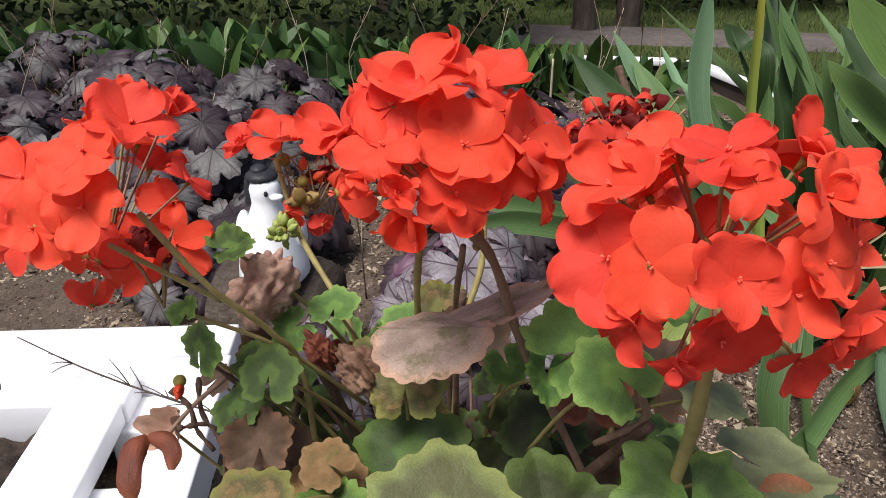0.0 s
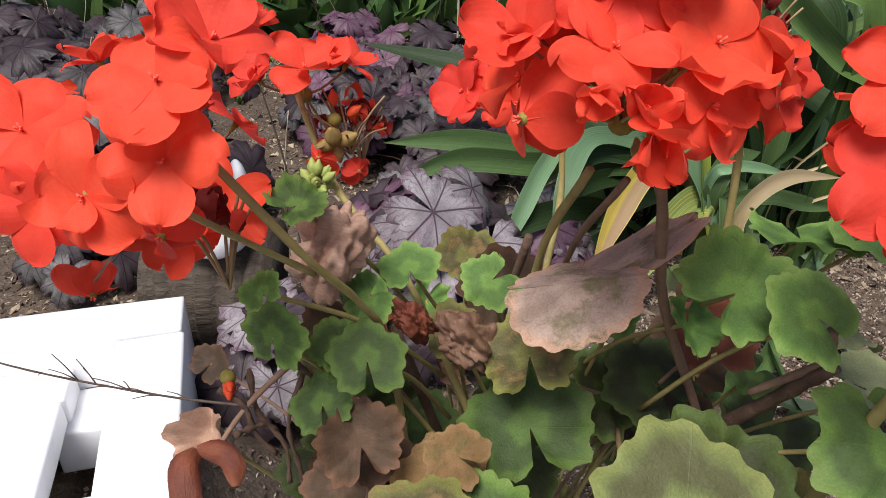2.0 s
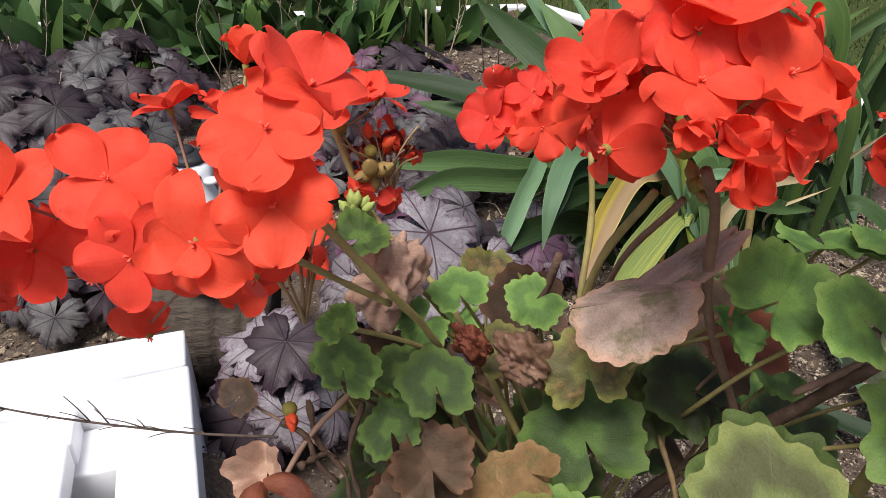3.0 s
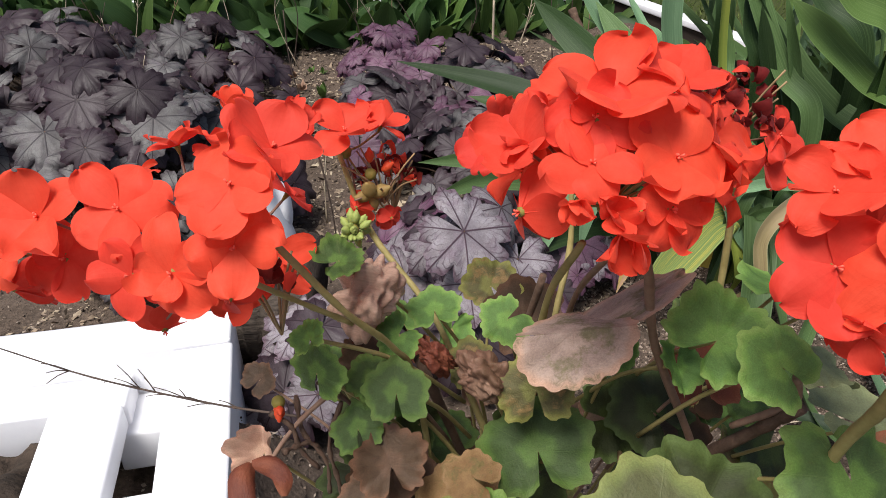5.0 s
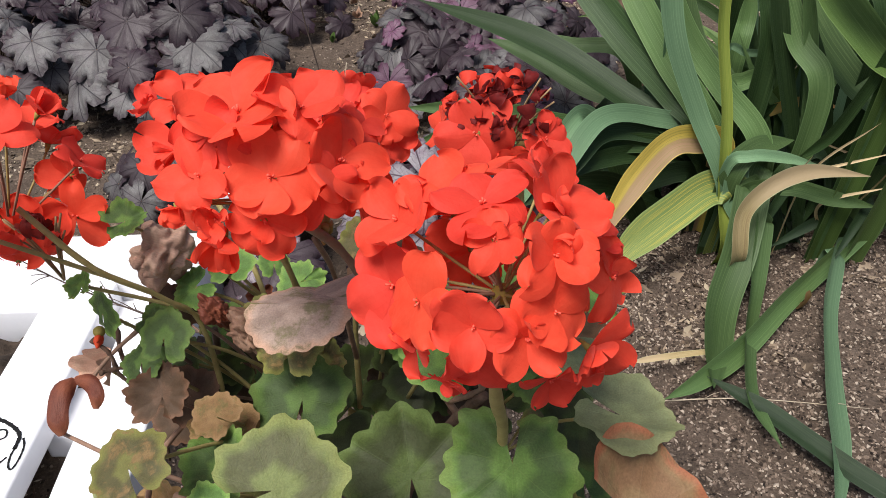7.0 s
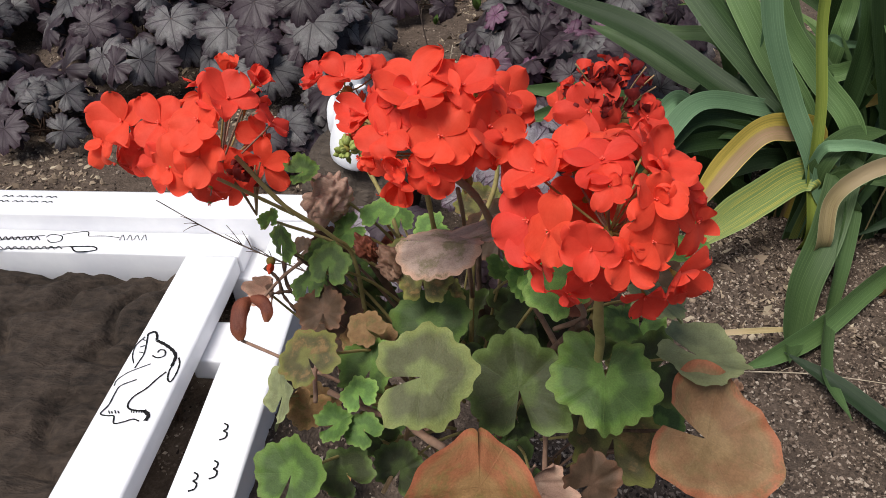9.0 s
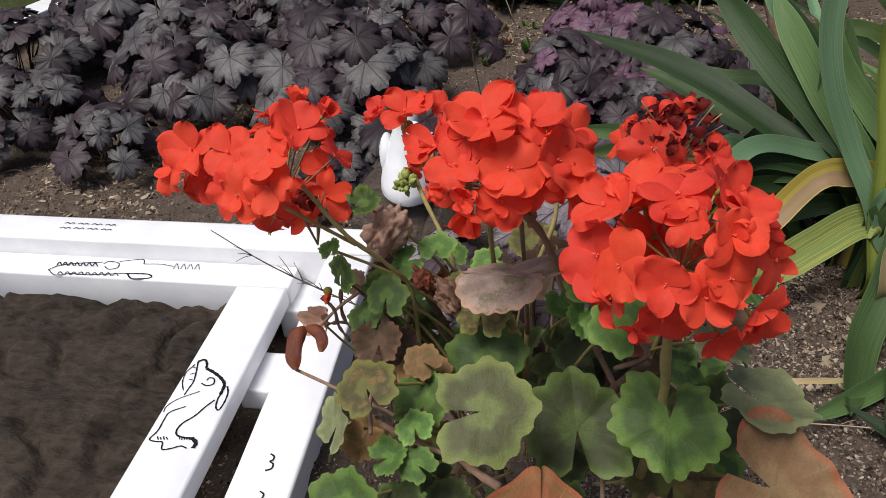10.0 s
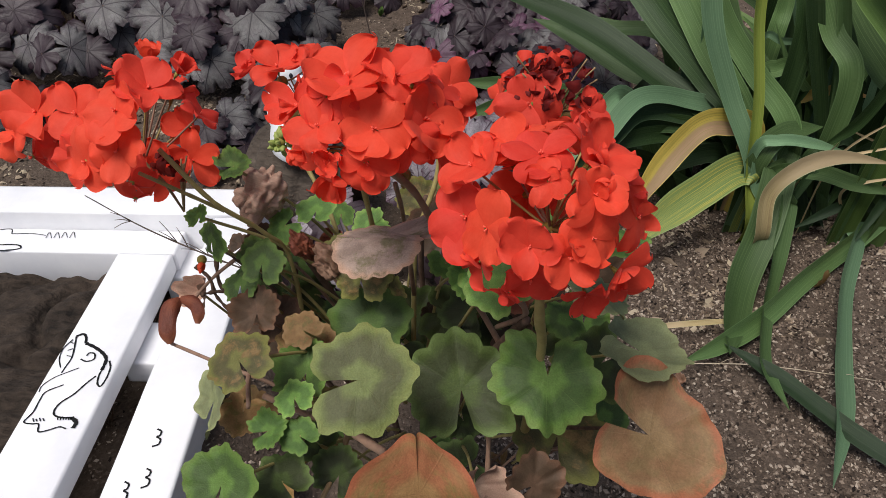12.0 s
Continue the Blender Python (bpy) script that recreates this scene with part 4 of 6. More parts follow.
def hash_of(text):
    return sum(ord(c) * (i + 1) for i, c in enumerate(text)) % 997


def fill_head(head, count, seed, size=0.9, dry=0.0, away=True, low=-0.45):
    """The florets on the far side of a head."""
    rnd = random.Random(seed)
    centre, radius, knob, used = heads[head.name]
    made = 0
    for _ in range(400):
        v = Vector((rnd.gauss(0, 1), rnd.gauss(0, 1), rnd.gauss(0.25, 0.8))).normalized()
        if v.z < low or v.z > 0.8 or (away and v.dot(CAM_SIDE) > 0.35):
            continue
        if all((v - Vector(w).normalized()).length > 0.42 for w in used):
            floret(head, tuple(v), size, rnd.random() < dry)
            made += 1
            if made == count:
                break


head_left = flower_head((-0.185, 0.315, 0.528), 0.052)
floret(head_left, (-2.00, 0.35, -0.10), 1.0, variant=7, face=(-0.35, -0.75, 0.5))
floret(head_left, (-1.45, 0.25, 0.30), 1.05, variant=1, face=(-0.25, -0.7, 0.6))
floret(head_left, (-1.40, 0.38, -0.21), 1.00, variant=3, face=(-0.2, -0.7, 0.5))
floret(head_left, (-0.62, -0.05, 0.55), 1.05, variant=9, face=(-0.15, -0.65, 0.7))
floret(head_left, (0.60, -0.82, 1.10), 0.92, variant=0, face=(0.0, -0.55, 0.8))
floret(head_left, (0.87, -0.52, 1.25), 0.95, variant=1, face=(0.2, -0.35, 0.9))
floret(head_left, (-0.94, 0.10, -0.37), 0.92, variant=6, face=(-0.3, -0.8, -0.1))
floret(head_left, (0.02, -0.29, -0.19), 1.01, variant=6, face=(0.1, -0.8, -0.2))
floret(head_left, (0.60, -1.00, 0.70), 0.86, variant=7, face=(-0.1, -0.9, 0.3))
floret(head_left, (0.23, 0.10, -0.33), 1.03, variant=3, face=(0.3, -0.8, 0.1))
floret(head_left, (0.50, 0.58, -0.44), 1.10, variant=5, face=(0.4, -0.7, 0.5))
floret(head_left, (0.90, 0.10, 1.15), 0.75, variant=4, face=(0.6, 0.1, 0.8))
floret(head_left, (0.42, 0.29, 1.19), 0.63, variant=4, face=(0.1, 0.2, 1))
floret(head_left, (-2.15, 0.60, -0.70), 1.0, variant=6, face=(-0.5, -0.6, 0))
floret(head_left, (0.42, 0.77, -0.04), 0.89, variant=6, face=(0.7, -0.4, 0.2))
floret(head_left, (-0.87, 0.87, -1.50), 0.92, variant=6, face=(0.2, -0.9, -0.4))
floret(head_left, (0.10, -0.95, 0.45), 0.88, variant=3, face=(-0.2, -0.9, 0.2))
floret(head_left, (0.38, -0.67, 0.0), 0.82, variant=6, face=(0.0, -0.9, 0.0))
floret(head_left, (-0.45, -0.55, 0.15), 0.85, variant=8, face=(-0.3, -0.85, 0.3))
head_middle = flower_head((-0.004, 0.285, 0.577), 0.040)
floret(head_middle, (-0.18, -0.15, 0.97), 1.16, variant=1)
floret(head_middle, (-0.97, -0.13, 0.44), 0.86, variant=2)
floret(head_middle, (-0.95, -0.43, -0.08), 0.92, variant=6)
floret(head_middle, (-0.38, -0.45, 0.81), 0.84)
floret(head_middle, (0.31, -0.75, 0.58), 1.08, variant=0)
floret(head_middle, (0.89, -0.15, 0.44), 0.99, variant=1)
floret(head_middle, (-0.28, -0.95, 0.14), 0.63, variant=4)
floret(head_middle, (0.23, -0.96, 0.17), 0.76, variant=3)
floret(head_middle, (0.77, -0.55, 0.34), 0.72)
floret(head_middle, (0.42, 0.01, 0.91), 0.99)
floret(head_middle, (0.94, 0.43, 0.53), 0.65)
floret(head_middle, (-0.44, -0.73, 0.52), 0.72)
floret(head_middle, (-0.62, -1.0, 0.3), 0.45, variant=4, face=(-0.2, -1.0, -0.1))
floret(head_middle, (-0.2, -1.05, 0.0), 0.75, variant=4, face=(0.0, -0.9, -0.3))
head_right = flower_head((0.105, 0.240, 0.570), 0.041)
floret(head_right, (-1.05, 0.11, 0.50), 0.95, variant=1, face=(-0.35, -0.45, 0.8))
floret(head_right, (-1.02, -0.22, -0.05), 1.14, variant=0, face=(-0.3, -0.75, 0.5))
floret(head_right, (-0.22, -0.19, 0.96), 0.74)
floret(head_right, (-0.08, -0.56, 0.83), 0.54)
floret(head_right, (0.44, -0.13, 0.89), 0.82)
floret(head_right, (0.40, -0.58, 0.71), 0.70, variant=2)
floret(head_right, (0.92, 0.13, 0.42), 0.74)
floret(head_right, (1.00, -0.09, 0.12), 0.74, variant=3)
floret(head_right, (0.47, -0.83, 0.31), 0.73)
floret(head_right, (-0.21, -0.95, 0.21), 0.74, variant=1)
floret(head_right, (-0.77, -0.50, -0.52), 0.69)
floret(head_right, (-0.18, -0.86, -0.49), 0.77, variant=0)
floret(head_right, (0.25, -0.96, 0.09), 0.73)
floret(head_right, (0.82, -0.48, -0.41), 0.74, variant=2)
floret(head_right, (0.53, -0.71, -0.70), 0.66)
floret(head_right, (-0.48, -0.74, -0.79), 0.53)
head_dried = flower_head((0.098, 0.422, 0.541), 0.036)
floret(head_dried, (-0.43, -0.86, 0.27), 1.1)
floret(head_dried, (0.67, -0.73, 0.17), 0.8)
floret(head_dried, (0.48, -0.85, -0.23), 0.8)
floret(head_dried, (-1.08, -0.1, 0.0), 0.7)
floret(head_dried, (0.11, -0.94, -0.31), 0.7)
head_small = flower_head((-0.006, 0.478, 0.505), 0.032)
floret(head_small, (-0.16, -0.57, 0.81), 0.85)
floret(head_small, (0.56, -0.59, 0.58), 0.95)
floret(head_small, (-0.09, -0.96, 0.25), 0.85)
floret(head_small, (0.77, -0.64, 0.01), 0.75)
floret(head_small, (-0.52, -0.75, 0.41), 0.8)
head_back = flower_head((-0.129, 0.451, 0.527), 0.028)
floret(head_back, (0.10, -0.25, 0.30), 1.12, variant=1, face=(0.12, -0.22, 1.0))
floret(head_back, (-0.85, -0.10, 0.05), 0.8, variant=2, face=(-0.45, -0.3, 0.85))
floret(head_back, (0.85, 0.20, 0.25), 0.85, variant=1, face=(0.45, 0.05, 0.9))
floret(head_back, (0.25, -0.75, -1.35), 0.6, variant=6, face=(-0.2, -0.8, 0.3))
floret(head_back, (1.05, -0.55, -1.75), 0.55, variant=6, face=(0.3, -0.8, 0.2))
fill_head(head_left, 5, 1, 0.8, low=0.0)
fill_head(head_middle, 9, 2, low=-0.15)
fill_head(head_right, 10, 3, low=-0.55)
fill_head(head_small, 4, 4)
def withered(centre, wide, tall, count, seed):
    """A crumpled mass of curled dead petals."""
    rnd = random.Random(seed)
    for k in range(3):
        meshes = []
        for _ in range(count // 3):
            a, q = rnd.uniform(0, 6.28), math.sqrt(rnd.random())
            at = Vector((q * math.cos(a) * wide, q * math.sin(a) * wide * 0.7, (1 - q * q) * tall * rnd.uniform(0.3, 1.0)))
            turn = Euler((rnd.uniform(0, 6.3), rnd.uniform(-0.7, 0.7), rnd.uniform(0, 6.3))).to_matrix()
            r, w, arc = rnd.uniform(0.0035, 0.0075), rnd.uniform(0.002, 0.0045), rnd.uniform(2.5, 5.5)
            rows, uvs = [], []
            for i in range(9):
                f = i / 8
                rr = r * (1 - 0.5 * f)
                c = Vector((rr * math.cos(arc * f), 0, rr * math.sin(arc * f)))
                ww = w * (0.35 + math.sin(math.pi * min(1, f + 0.1))) * 0.8
                rows.append([at + turn @ (c + Vector((0.0008 * math.sin(9 * f + s * 3), s * ww, 0.001 * math.sin(7 * f * s + seed)))) for s in (-1, -0.4, 0.4, 1)])
                uvs.append([(0.5 + 0.5 * s, f) for s in (-1, -0.4, 0.4, 1)])
            meshes.append(grid_mesh("petal", rows, uvs))
        ob = link_mesh("withered_bloom", join_meshes("withered_bloom", meshes), RED_DRY if k else RED, None, "crumpled dark red dead petals")
        settle(ob, geranium, Matrix.Translation(centre))
    for i in range(9):
        a = rnd.uniform(0, 6.28)
        tip = Vector(centre) + Vector((math.cos(a) * wide * 0.9, math.sin(a) * wide * 0.7, rnd.uniform(0.0, tall)))
        base = Vector(centre) + Vector((0.004, 0, -0.028))
        settle(link_mesh("flower_stalk", tube_mesh("flower_stalk", [base, base.lerp(tip, 0.5) + Vector((0, 0, 0.006)), tip], 0.0008, 0.0006, 5, 6), STEM["tan"]), geranium, Matrix.Identity(4))


dc = heads[head_dried.name][0]
withered(dc + Vector((-0.004, -0.008, 0.010)), 0.036, 0.034, 84, 3)
withered(heads[head_back.name][0] + Vector((0.026, 0.01, -0.032)), 0.020, 0.022, 30, 5)
withered(heads[head_left.name][0] + Vector((0.03, -0.01, -0.012)), 0.018, 0.02, 15, 8)


def buds(centre, count, r, mat_name, seed, size=0.006):
    """A tight cluster of unopened buds."""
    rnd = random.Random(seed)
    bm = bmesh.new()
    bmesh.ops.create_icosphere(bm, subdivisions=2, radius=0.004)
    head = part("bud_head", bm, CALYX, geranium)
    head.location = Vector(centre) - Vector(G_AT)
    for _ in range(count):
        v = Vector((rnd.gauss(0, 1), rnd.gauss(0, 1), rnd.gauss(0.3, 0.9))).normalized()
        bm = bmesh.new()
        bmesh.ops.create_uvsphere(bm, u_segments=8, v_segments=7, radius=size * 0.5, matrix=Matrix.Diagonal((1, 1, 1.7, 1)))
        for w in bm.verts:
            if w.co.z > size * 0.4:
                w.co.x *= 0.6
                w.co.y *= 0.6
        b = part("bud", bm, BUD[mat_name], head)
        b.matrix_basis = face_pose(v * r, v + Vector((0, 0, 0.3)), 0, rnd.uniform(0.8, 1.25))
    return head


BUD = {"green": plain_material("bud_green", (0.20, 0.26, 0.06), (0.38, 0.44, 0.14), 200, 0.55, 0.2),
       "brown": plain_material("bud_brown", (0.22, 0.15, 0.05), (0.36, 0.25, 0.09), 200, 0.6, 0.2),
       "red": plain_material("bud_red", (0.55, 0.05, 0.02), (0.70, 0.10, 0.03), 200, 0.5, 0.2)}
buds((-0.124, 0.422, 0.478), 24, 0.009, "green", 1, 0.005)
buds((-0.112, 0.438, 0.496), 4, 0.007, "brown", 2, 0.008)
buds((-0.112, 0.44, 0.508), 3, 0.012, "red", 3, 0.005)
rnd = random.Random(44)
for k in range(16):
    a, q = rnd.uniform(0, 6.28), rnd.uniform(0.012, 0.026)
    node = Vector((-0.104, 0.44, 0.487))
    tip = node + Vector((q * math.cos(a), 0.7 * q * math.sin(a), rnd.uniform(0.008, 0.038)))
    settle(link_mesh("flower_stalk", tube_mesh("flower_stalk", [node, node.lerp(tip, 0.5) + Vector((0, 0, 0.004)), tip], 0.0007, 0.0006, 5, 6), STEM["tan" if k % 2 else "mauve"]), geranium, Matrix.Identity(4))
buds((0.012, 0.302, 0.540), 4, 0.006, "brown", 4, 0.005)
buds((0.10, 0.43, 0.52), 6, 0.012, "brown", 5, 0.008)
buds((-0.165, 0.33, 0.42), 2, 0.006, "red", 6, 0.006)

geranium_leaf((0.004, 0.2, 0.462), 0.0347, 'zonal', (0.12, -0.5, 0.85), -1.45)
geranium_leaf((0.057, 0.262, 0.39), 0.0431, 'dark', (0.1, -0.55, 0.8), 0.1)
geranium_leaf((0.115, 0.245, 0.437), 0.0369, 'green', (0.2, -0.5, 0.8), 2.9)
geranium_leaf((-0.02, 0.305, 0.4), 0.0319, 'green', (-0.1, -0.45, 0.85), 0.3)
geranium_leaf((-0.024, 0.305, 0.446), 0.0228, 'olive', (-0.2, -0.75, 0.5), 0.2)
# these two take the bright kind: sky light under the head put into colour
geranium_leaf((0.064, 0.3, 0.479), 0.0280, 'bright', (-0.1, -0.5, 0.8), -0.9)
geranium_leaf((0.079, 0.268, 0.489), 0.0225, 'bright', (0.2, -0.6, 0.75), 0.6)
geranium_leaf((0.119, 0.345, 0.477), 0.0268, 'bright', (0.1, 0.15, 0.95), 0.4)
geranium_leaf((0.154, 0.335, 0.483), 0.0276, 'bright', (0.2, 0.1, 0.95), -0.6)
geranium_leaf((0.08, 0.335, 0.425), 0.0235, 'reddry', (-0.2, -0.6, 0.6), 0.2, False)
geranium_leaf((0.056, 0.34, 0.392), 0.0295, 'dark', (0.1, -0.4, 0.85), 0.4)
geranium_leaf((-0.053, 0.25, 0.399), 0.0239, 'green', (-0.1, -0.4, 0.85), 0.2)
geranium_leaf((-0.08, 0.215, 0.445), 0.0234, 'olive', (-0.2, -0.35, 0.9), 1.2)
geranium_leaf((-0.115, 0.225, 0.384), 0.0256, 'grey', (-0.7, -0.5, 0.45), 0.3)
geranium_leaf((-0.11, 0.26, 0.332), 0.0234, 'tan', (-0.3, -0.8, 0.4), 0.3)
geranium_leaf((-0.075, 0.155, 0.399), 0.0259, 'green', (-0.2, -0.6, 0.75), 0.2)
geranium_leaf((-0.05, 0.22, 0.408), 0.0138, 'bright', (0, -0.4, 0.9), 0.5)
geranium_leaf((-0.066, 0.205, 0.388), 0.0150, 'bright', (-0.2, -0.4, 0.9), -0.6)
geranium_leaf((-0.044, 0.205, 0.388), 0.0140, 'bright', (0.1, -0.5, 0.8), 0.9)
geranium_leaf((0.131, 0.29, 0.316), 0.0425, 'olive', (0.2, -0.4, 0.9), -0.5)
geranium_leaf((0.193, 0.268, 0.362), 0.0500, 'bronze', (0.2, -0.35, 0.9), -2.35)
geranium_leaf((0.185, 0.327, 0.385), 0.0383, 'grey', (0.12, 0.18, 0.97), 1.9)
geranium_leaf((-0.137, 0.307, 0.461), 0.0180, 'green', (-0.6, -0.75, 0.25), 0.1)
geranium_leaf((-0.137, 0.3, 0.489), 0.0095, 'bright', (-0.3, -0.5, 0.8), 0.8)
geranium_leaf((-0.097, 0.3, 0.452), 0.0185, 'green', (-0.1, -0.55, 0.8), 0.2)
geranium_leaf((-0.11, 0.318, 0.446), 0.0149, 'green', (-0.2, -0.4, 0.85), 0.9)
geranium_leaf((-0.096, 0.345, 0.453), 0.0146, 'bright', (0.1, -0.5, 0.8), 2.2)
geranium_leaf((-0.075, 0.36, 0.459), 0.0160, 'bright', (-0.1, -0.3, 0.9), 0.4)
geranium_leaf((-0.118, 0.3, 0.428), 0.0154, 'green', (-0.2, -0.5, 0.8), 0.5)
geranium_leaf((-0.101, 0.285, 0.416), 0.0204, 'brown', (0, -0.6, 0.8), 0.2)
geranium_leaf((-0.06, 0.27, 0.421), 0.0153, 'tan', (0, -0.5, 0.8), 1.1)
geranium_leaf((-0.183, 0.345, 0.364), 0.0161, 'pinkdry', (-0.2, -0.6, 0.7), 0.4)
geranium_leaf((0.149, 0.34, 0.426), 0.0248, 'grey', (0.3, 0.1, 0.95), 2.0)
geranium_leaf((-0.065, 0.283, 0.392), 0.0220, 'tan')
geranium_leaf((-0.032, 0.364, 0.447), 0.0170, 'bright')
geranium_leaf((0.051, 0.31, 0.455), 0.0168, 'bright')
geranium_leaf((0.031, 0.344, 0.436), 0.0147, 'bright')
geranium_leaf((0.033, 0.347, 0.379), 0.0269, 'dark')
geranium_leaf((0.07, 0.365, 0.365), 0.0288, 'dark')
geranium_leaf((-0.1, 0.308, 0.388), 0.0232, 'brown')
geranium_leaf((-0.113, 0.307, 0.365), 0.0201, 'brown')
geranium_leaf((-0.107, 0.322, 0.347), 0.0248, 'brown')
geranium_leaf((-0.014, 0.342, 0.33), 0.0297, 'dark')
geranium_leaf((0.114, 0.21, 0.366), 0.0240, 'brown')
geranium_leaf((-0.025, 0.216, 0.33), 0.0220, 'dark')
geranium_leaf((-0.054, 0.187, 0.358), 0.0208, 'dark')
geranium_leaf((-0.099, 0.23, 0.367), 0.0176, 'tan')
geranium_leaf((0.076, 0.205, 0.364), 0.0180, 'pinkdry')
geranium_leaf((-0.046, 0.231, 0.345), 0.0176, 'dark')
geranium_leaf((0.087, 0.354, 0.352), 0.0216, 'brown')
geranium_leaf((-0.116, 0.344, 0.433), 0.0176, 'brown')
geranium_leaf((-0.055, 0.343, 0.432), 0.0152, 'olive')
geranium_leaf((-0.015, 0.34, 0.399), 0.0155, 'olive')
geranium_leaf((-0.005, 0.395, 0.321), 0.0316, 'dark')
geranium_leaf((-0.119, 0.335, 0.395), 0.0173, 'dark')
geranium_leaf((-0.086, 0.358, 0.37), 0.0178, 'dark')
geranium_leaf((-0.087, 0.42, 0.383), 0.0108, 'reddry')
geranium_leaf((-0.05, 0.416, 0.348), 0.0158, 'dry')
geranium_leaf((-0.106, 0.365, 0.323), 0.0270, 'brown')
geranium_leaf((-0.058, 0.331, 0.333), 0.0185, 'tan')
geranium_leaf((0.101, 0.386, 0.373), 0.0300, 'brown')
geranium_leaf((0.074, 0.402, 0.327), 0.0319, 'dark')
geranium_leaf((0.113, 0.409, 0.324), 0.0249, 'green')
geranium_leaf((-0.217, 0.479, 0.304), 0.0161, 'brown')
geranium_leaf((-0.135, 0.418, 0.351), 0.0150, 'olive')
geranium_leaf((-0.06, 0.442, 0.38), 0.0180, 'bright')
geranium_leaf((-0.097, 0.472, 0.37), 0.0144, 'bright')
geranium_leaf((-0.145, 0.403, 0.382), 0.0162, 'green')
geranium_leaf((-0.104, 0.388, 0.375), 0.0213, 'green')
geranium_leaf((-0.125, 0.391, 0.321), 0.0150, 'green')
geranium_leaf((0.127, 0.358, 0.378), 0.0184, 'green')
def half_blade(a, b, tip, seed, teeth=9, wave=0.06, point=1.0):
    """Half of a folded blade: hinged along a to b, reaching out to the tip, scalloped on the outside."""
    a, b, tip = Vector(a), Vector(b), Vector(tip)
    mid, arm = (a + b) / 2, (b - a) / 2
    out = tip - mid
    nrm = arm.cross(out).normalized() * out.length
    rnd = random.Random(seed)
    ph = [rnd.uniform(0, 6.28) for _ in range(3)]
    rows, uvs = [], []
    for i in range(8):
        f = i / 7
        row, uvr = [], []
        for j in range(61):
            th = math.pi * j / 60
            r = f * (1 - 0.06 * f * abs(math.cos(th * teeth)) ** 3 + 0.05 * math.sin(3 * th + ph[0]) * f)
            row.append(mid + arm * math.cos(th) * r + out * math.sin(th) ** point * r + nrm * (wave * f * f * (math.sin(4 * th + ph[1]) + 0.5 * math.sin(9 * th + ph[2])) - 0.10 * math.sin(th) * f * f))
            uvr.append((0.5 + 0.5 * math.cos(th) * f, 0.5 + 0.5 * math.sin(th) * f))
        rows.append(row)
        uvs.append(uvr)
    return grid_mesh("blade", rows, uvs)


def folded_leaf(halves, kind, label):
    me = join_meshes("leaf", [half_blade(*h) for h in halves])
    settle(link_mesh("leaf", me, LEAF[kind], None, label), geranium, Matrix.Identity(4))


folded_leaf((((-0.040, 0.300, 0.485), (0.022, 0.300, 0.490), (-0.011, 0.279, 0.467), 1), ((-0.040, 0.300, 0.485), (0.022, 0.300, 0.490), (-0.004, 0.312, 0.491), 7), ((-0.012, 0.306, 0.487), (0.028, 0.304, 0.490), (0.052, 0.324, 0.510), 2, 5, 0.04)), "mauve", "dull mauve folded fading leaf")
folded_leaf((((0.047, 0.163, 0.476), (0.056, 0.130, 0.405), (0.010, 0.135, 0.432), 3, 5, 0.06, 1.9), ((0.047, 0.163, 0.476), (0.056, 0.130, 0.405), (0.090, 0.145, 0.428), 4, 5, 0.06, 1.9)), "red", "folded pointed reddening leaf")


def crumpled_leaf(at, size, seed, kind, label):
    """A dead leaf shrivelled into a loose ball of folds."""
    bm = bmesh.new()
    bmesh.ops.create_icosphere(bm, subdivisions=5, radius=1)
    uv = bm.loops.layers.uv.new("UVMap")
    for v in bm.verts:
        p = v.co.copy()
        ridge = abs(noise.noise(p * 1.1 + Vector((seed, 0, 0)))) + 0.45 * abs(noise.noise(p * 2.1 + Vector((0, seed, 0))))
        v.co = p * (0.58 + 0.95 * ridge + 0.30 * abs(noise.noise(p * 3.7 + Vector((2, 5, seed)))) + 0.03 * noise.noise(p * 9))
    for f in bm.faces:
        for loop in f.loops:
            loop[uv].uv = (0.5 + 0.3 * loop.vert.co.x, 0.5 + 0.3 * loop.vert.co.z)
    ob = part("leaf", bm, LEAF[kind], None, label)
    settle(ob, geranium, Matrix.Translation(at) @ Euler((0.3, 0.5, seed)).to_matrix().to_4x4() @ Matrix.Diagonal((*size, 1)))


crumpled_leaf((-0.112, 0.348, 0.478), (0.018, 0.015, 0.020), 1.7, "pinkdry", "shrivelled pink-brown dead leaf")
crumpled_leaf((-0.075, 0.325, 0.452), (0.008, 0.008, 0.014), 4.1, "reddry", "shrivelled dark red dead leaf")
crumpled_leaf((-0.048, 0.318, 0.444), (0.017, 0.012, 0.011), 6.3, "dry", "shrivelled brown dead leaf")
hanging_leaf([(-0.18, 0.309, 0.394), (-0.183, 0.298, 0.393), (-0.18, 0.283, 0.386), (-0.176, 0.276, 0.377)], 0.017, 'reddry', 'curled dry red leaf')
hanging_leaf([(-0.18, 0.309, 0.394), (-0.169, 0.308, 0.393), (-0.162, 0.302, 0.39), (-0.161, 0.295, 0.383)], 0.013, 'reddry', 'curled dry red leaf')
geranium_stem([(-0.145, 0.289, 0.55), (-0.118, 0.292, 0.51), (-0.098, 0.314, 0.47), (-0.086, 0.326, 0.429), (-0.072, 0.296, 0.311)], 0.0015, 'olive')
geranium_stem([(-0.154, 0.275, 0.54), (-0.135, 0.288, 0.518), (-0.116, 0.299, 0.498)], 0.0012, 'olive')
geranium_stem([(0.006, 0.288, 0.553), (0.021, 0.299, 0.527), (0.04, 0.316, 0.463), (0.078, 0.322, 0.378), (0.102, 0.333, 0.307)], 0.0022, 'mauve')
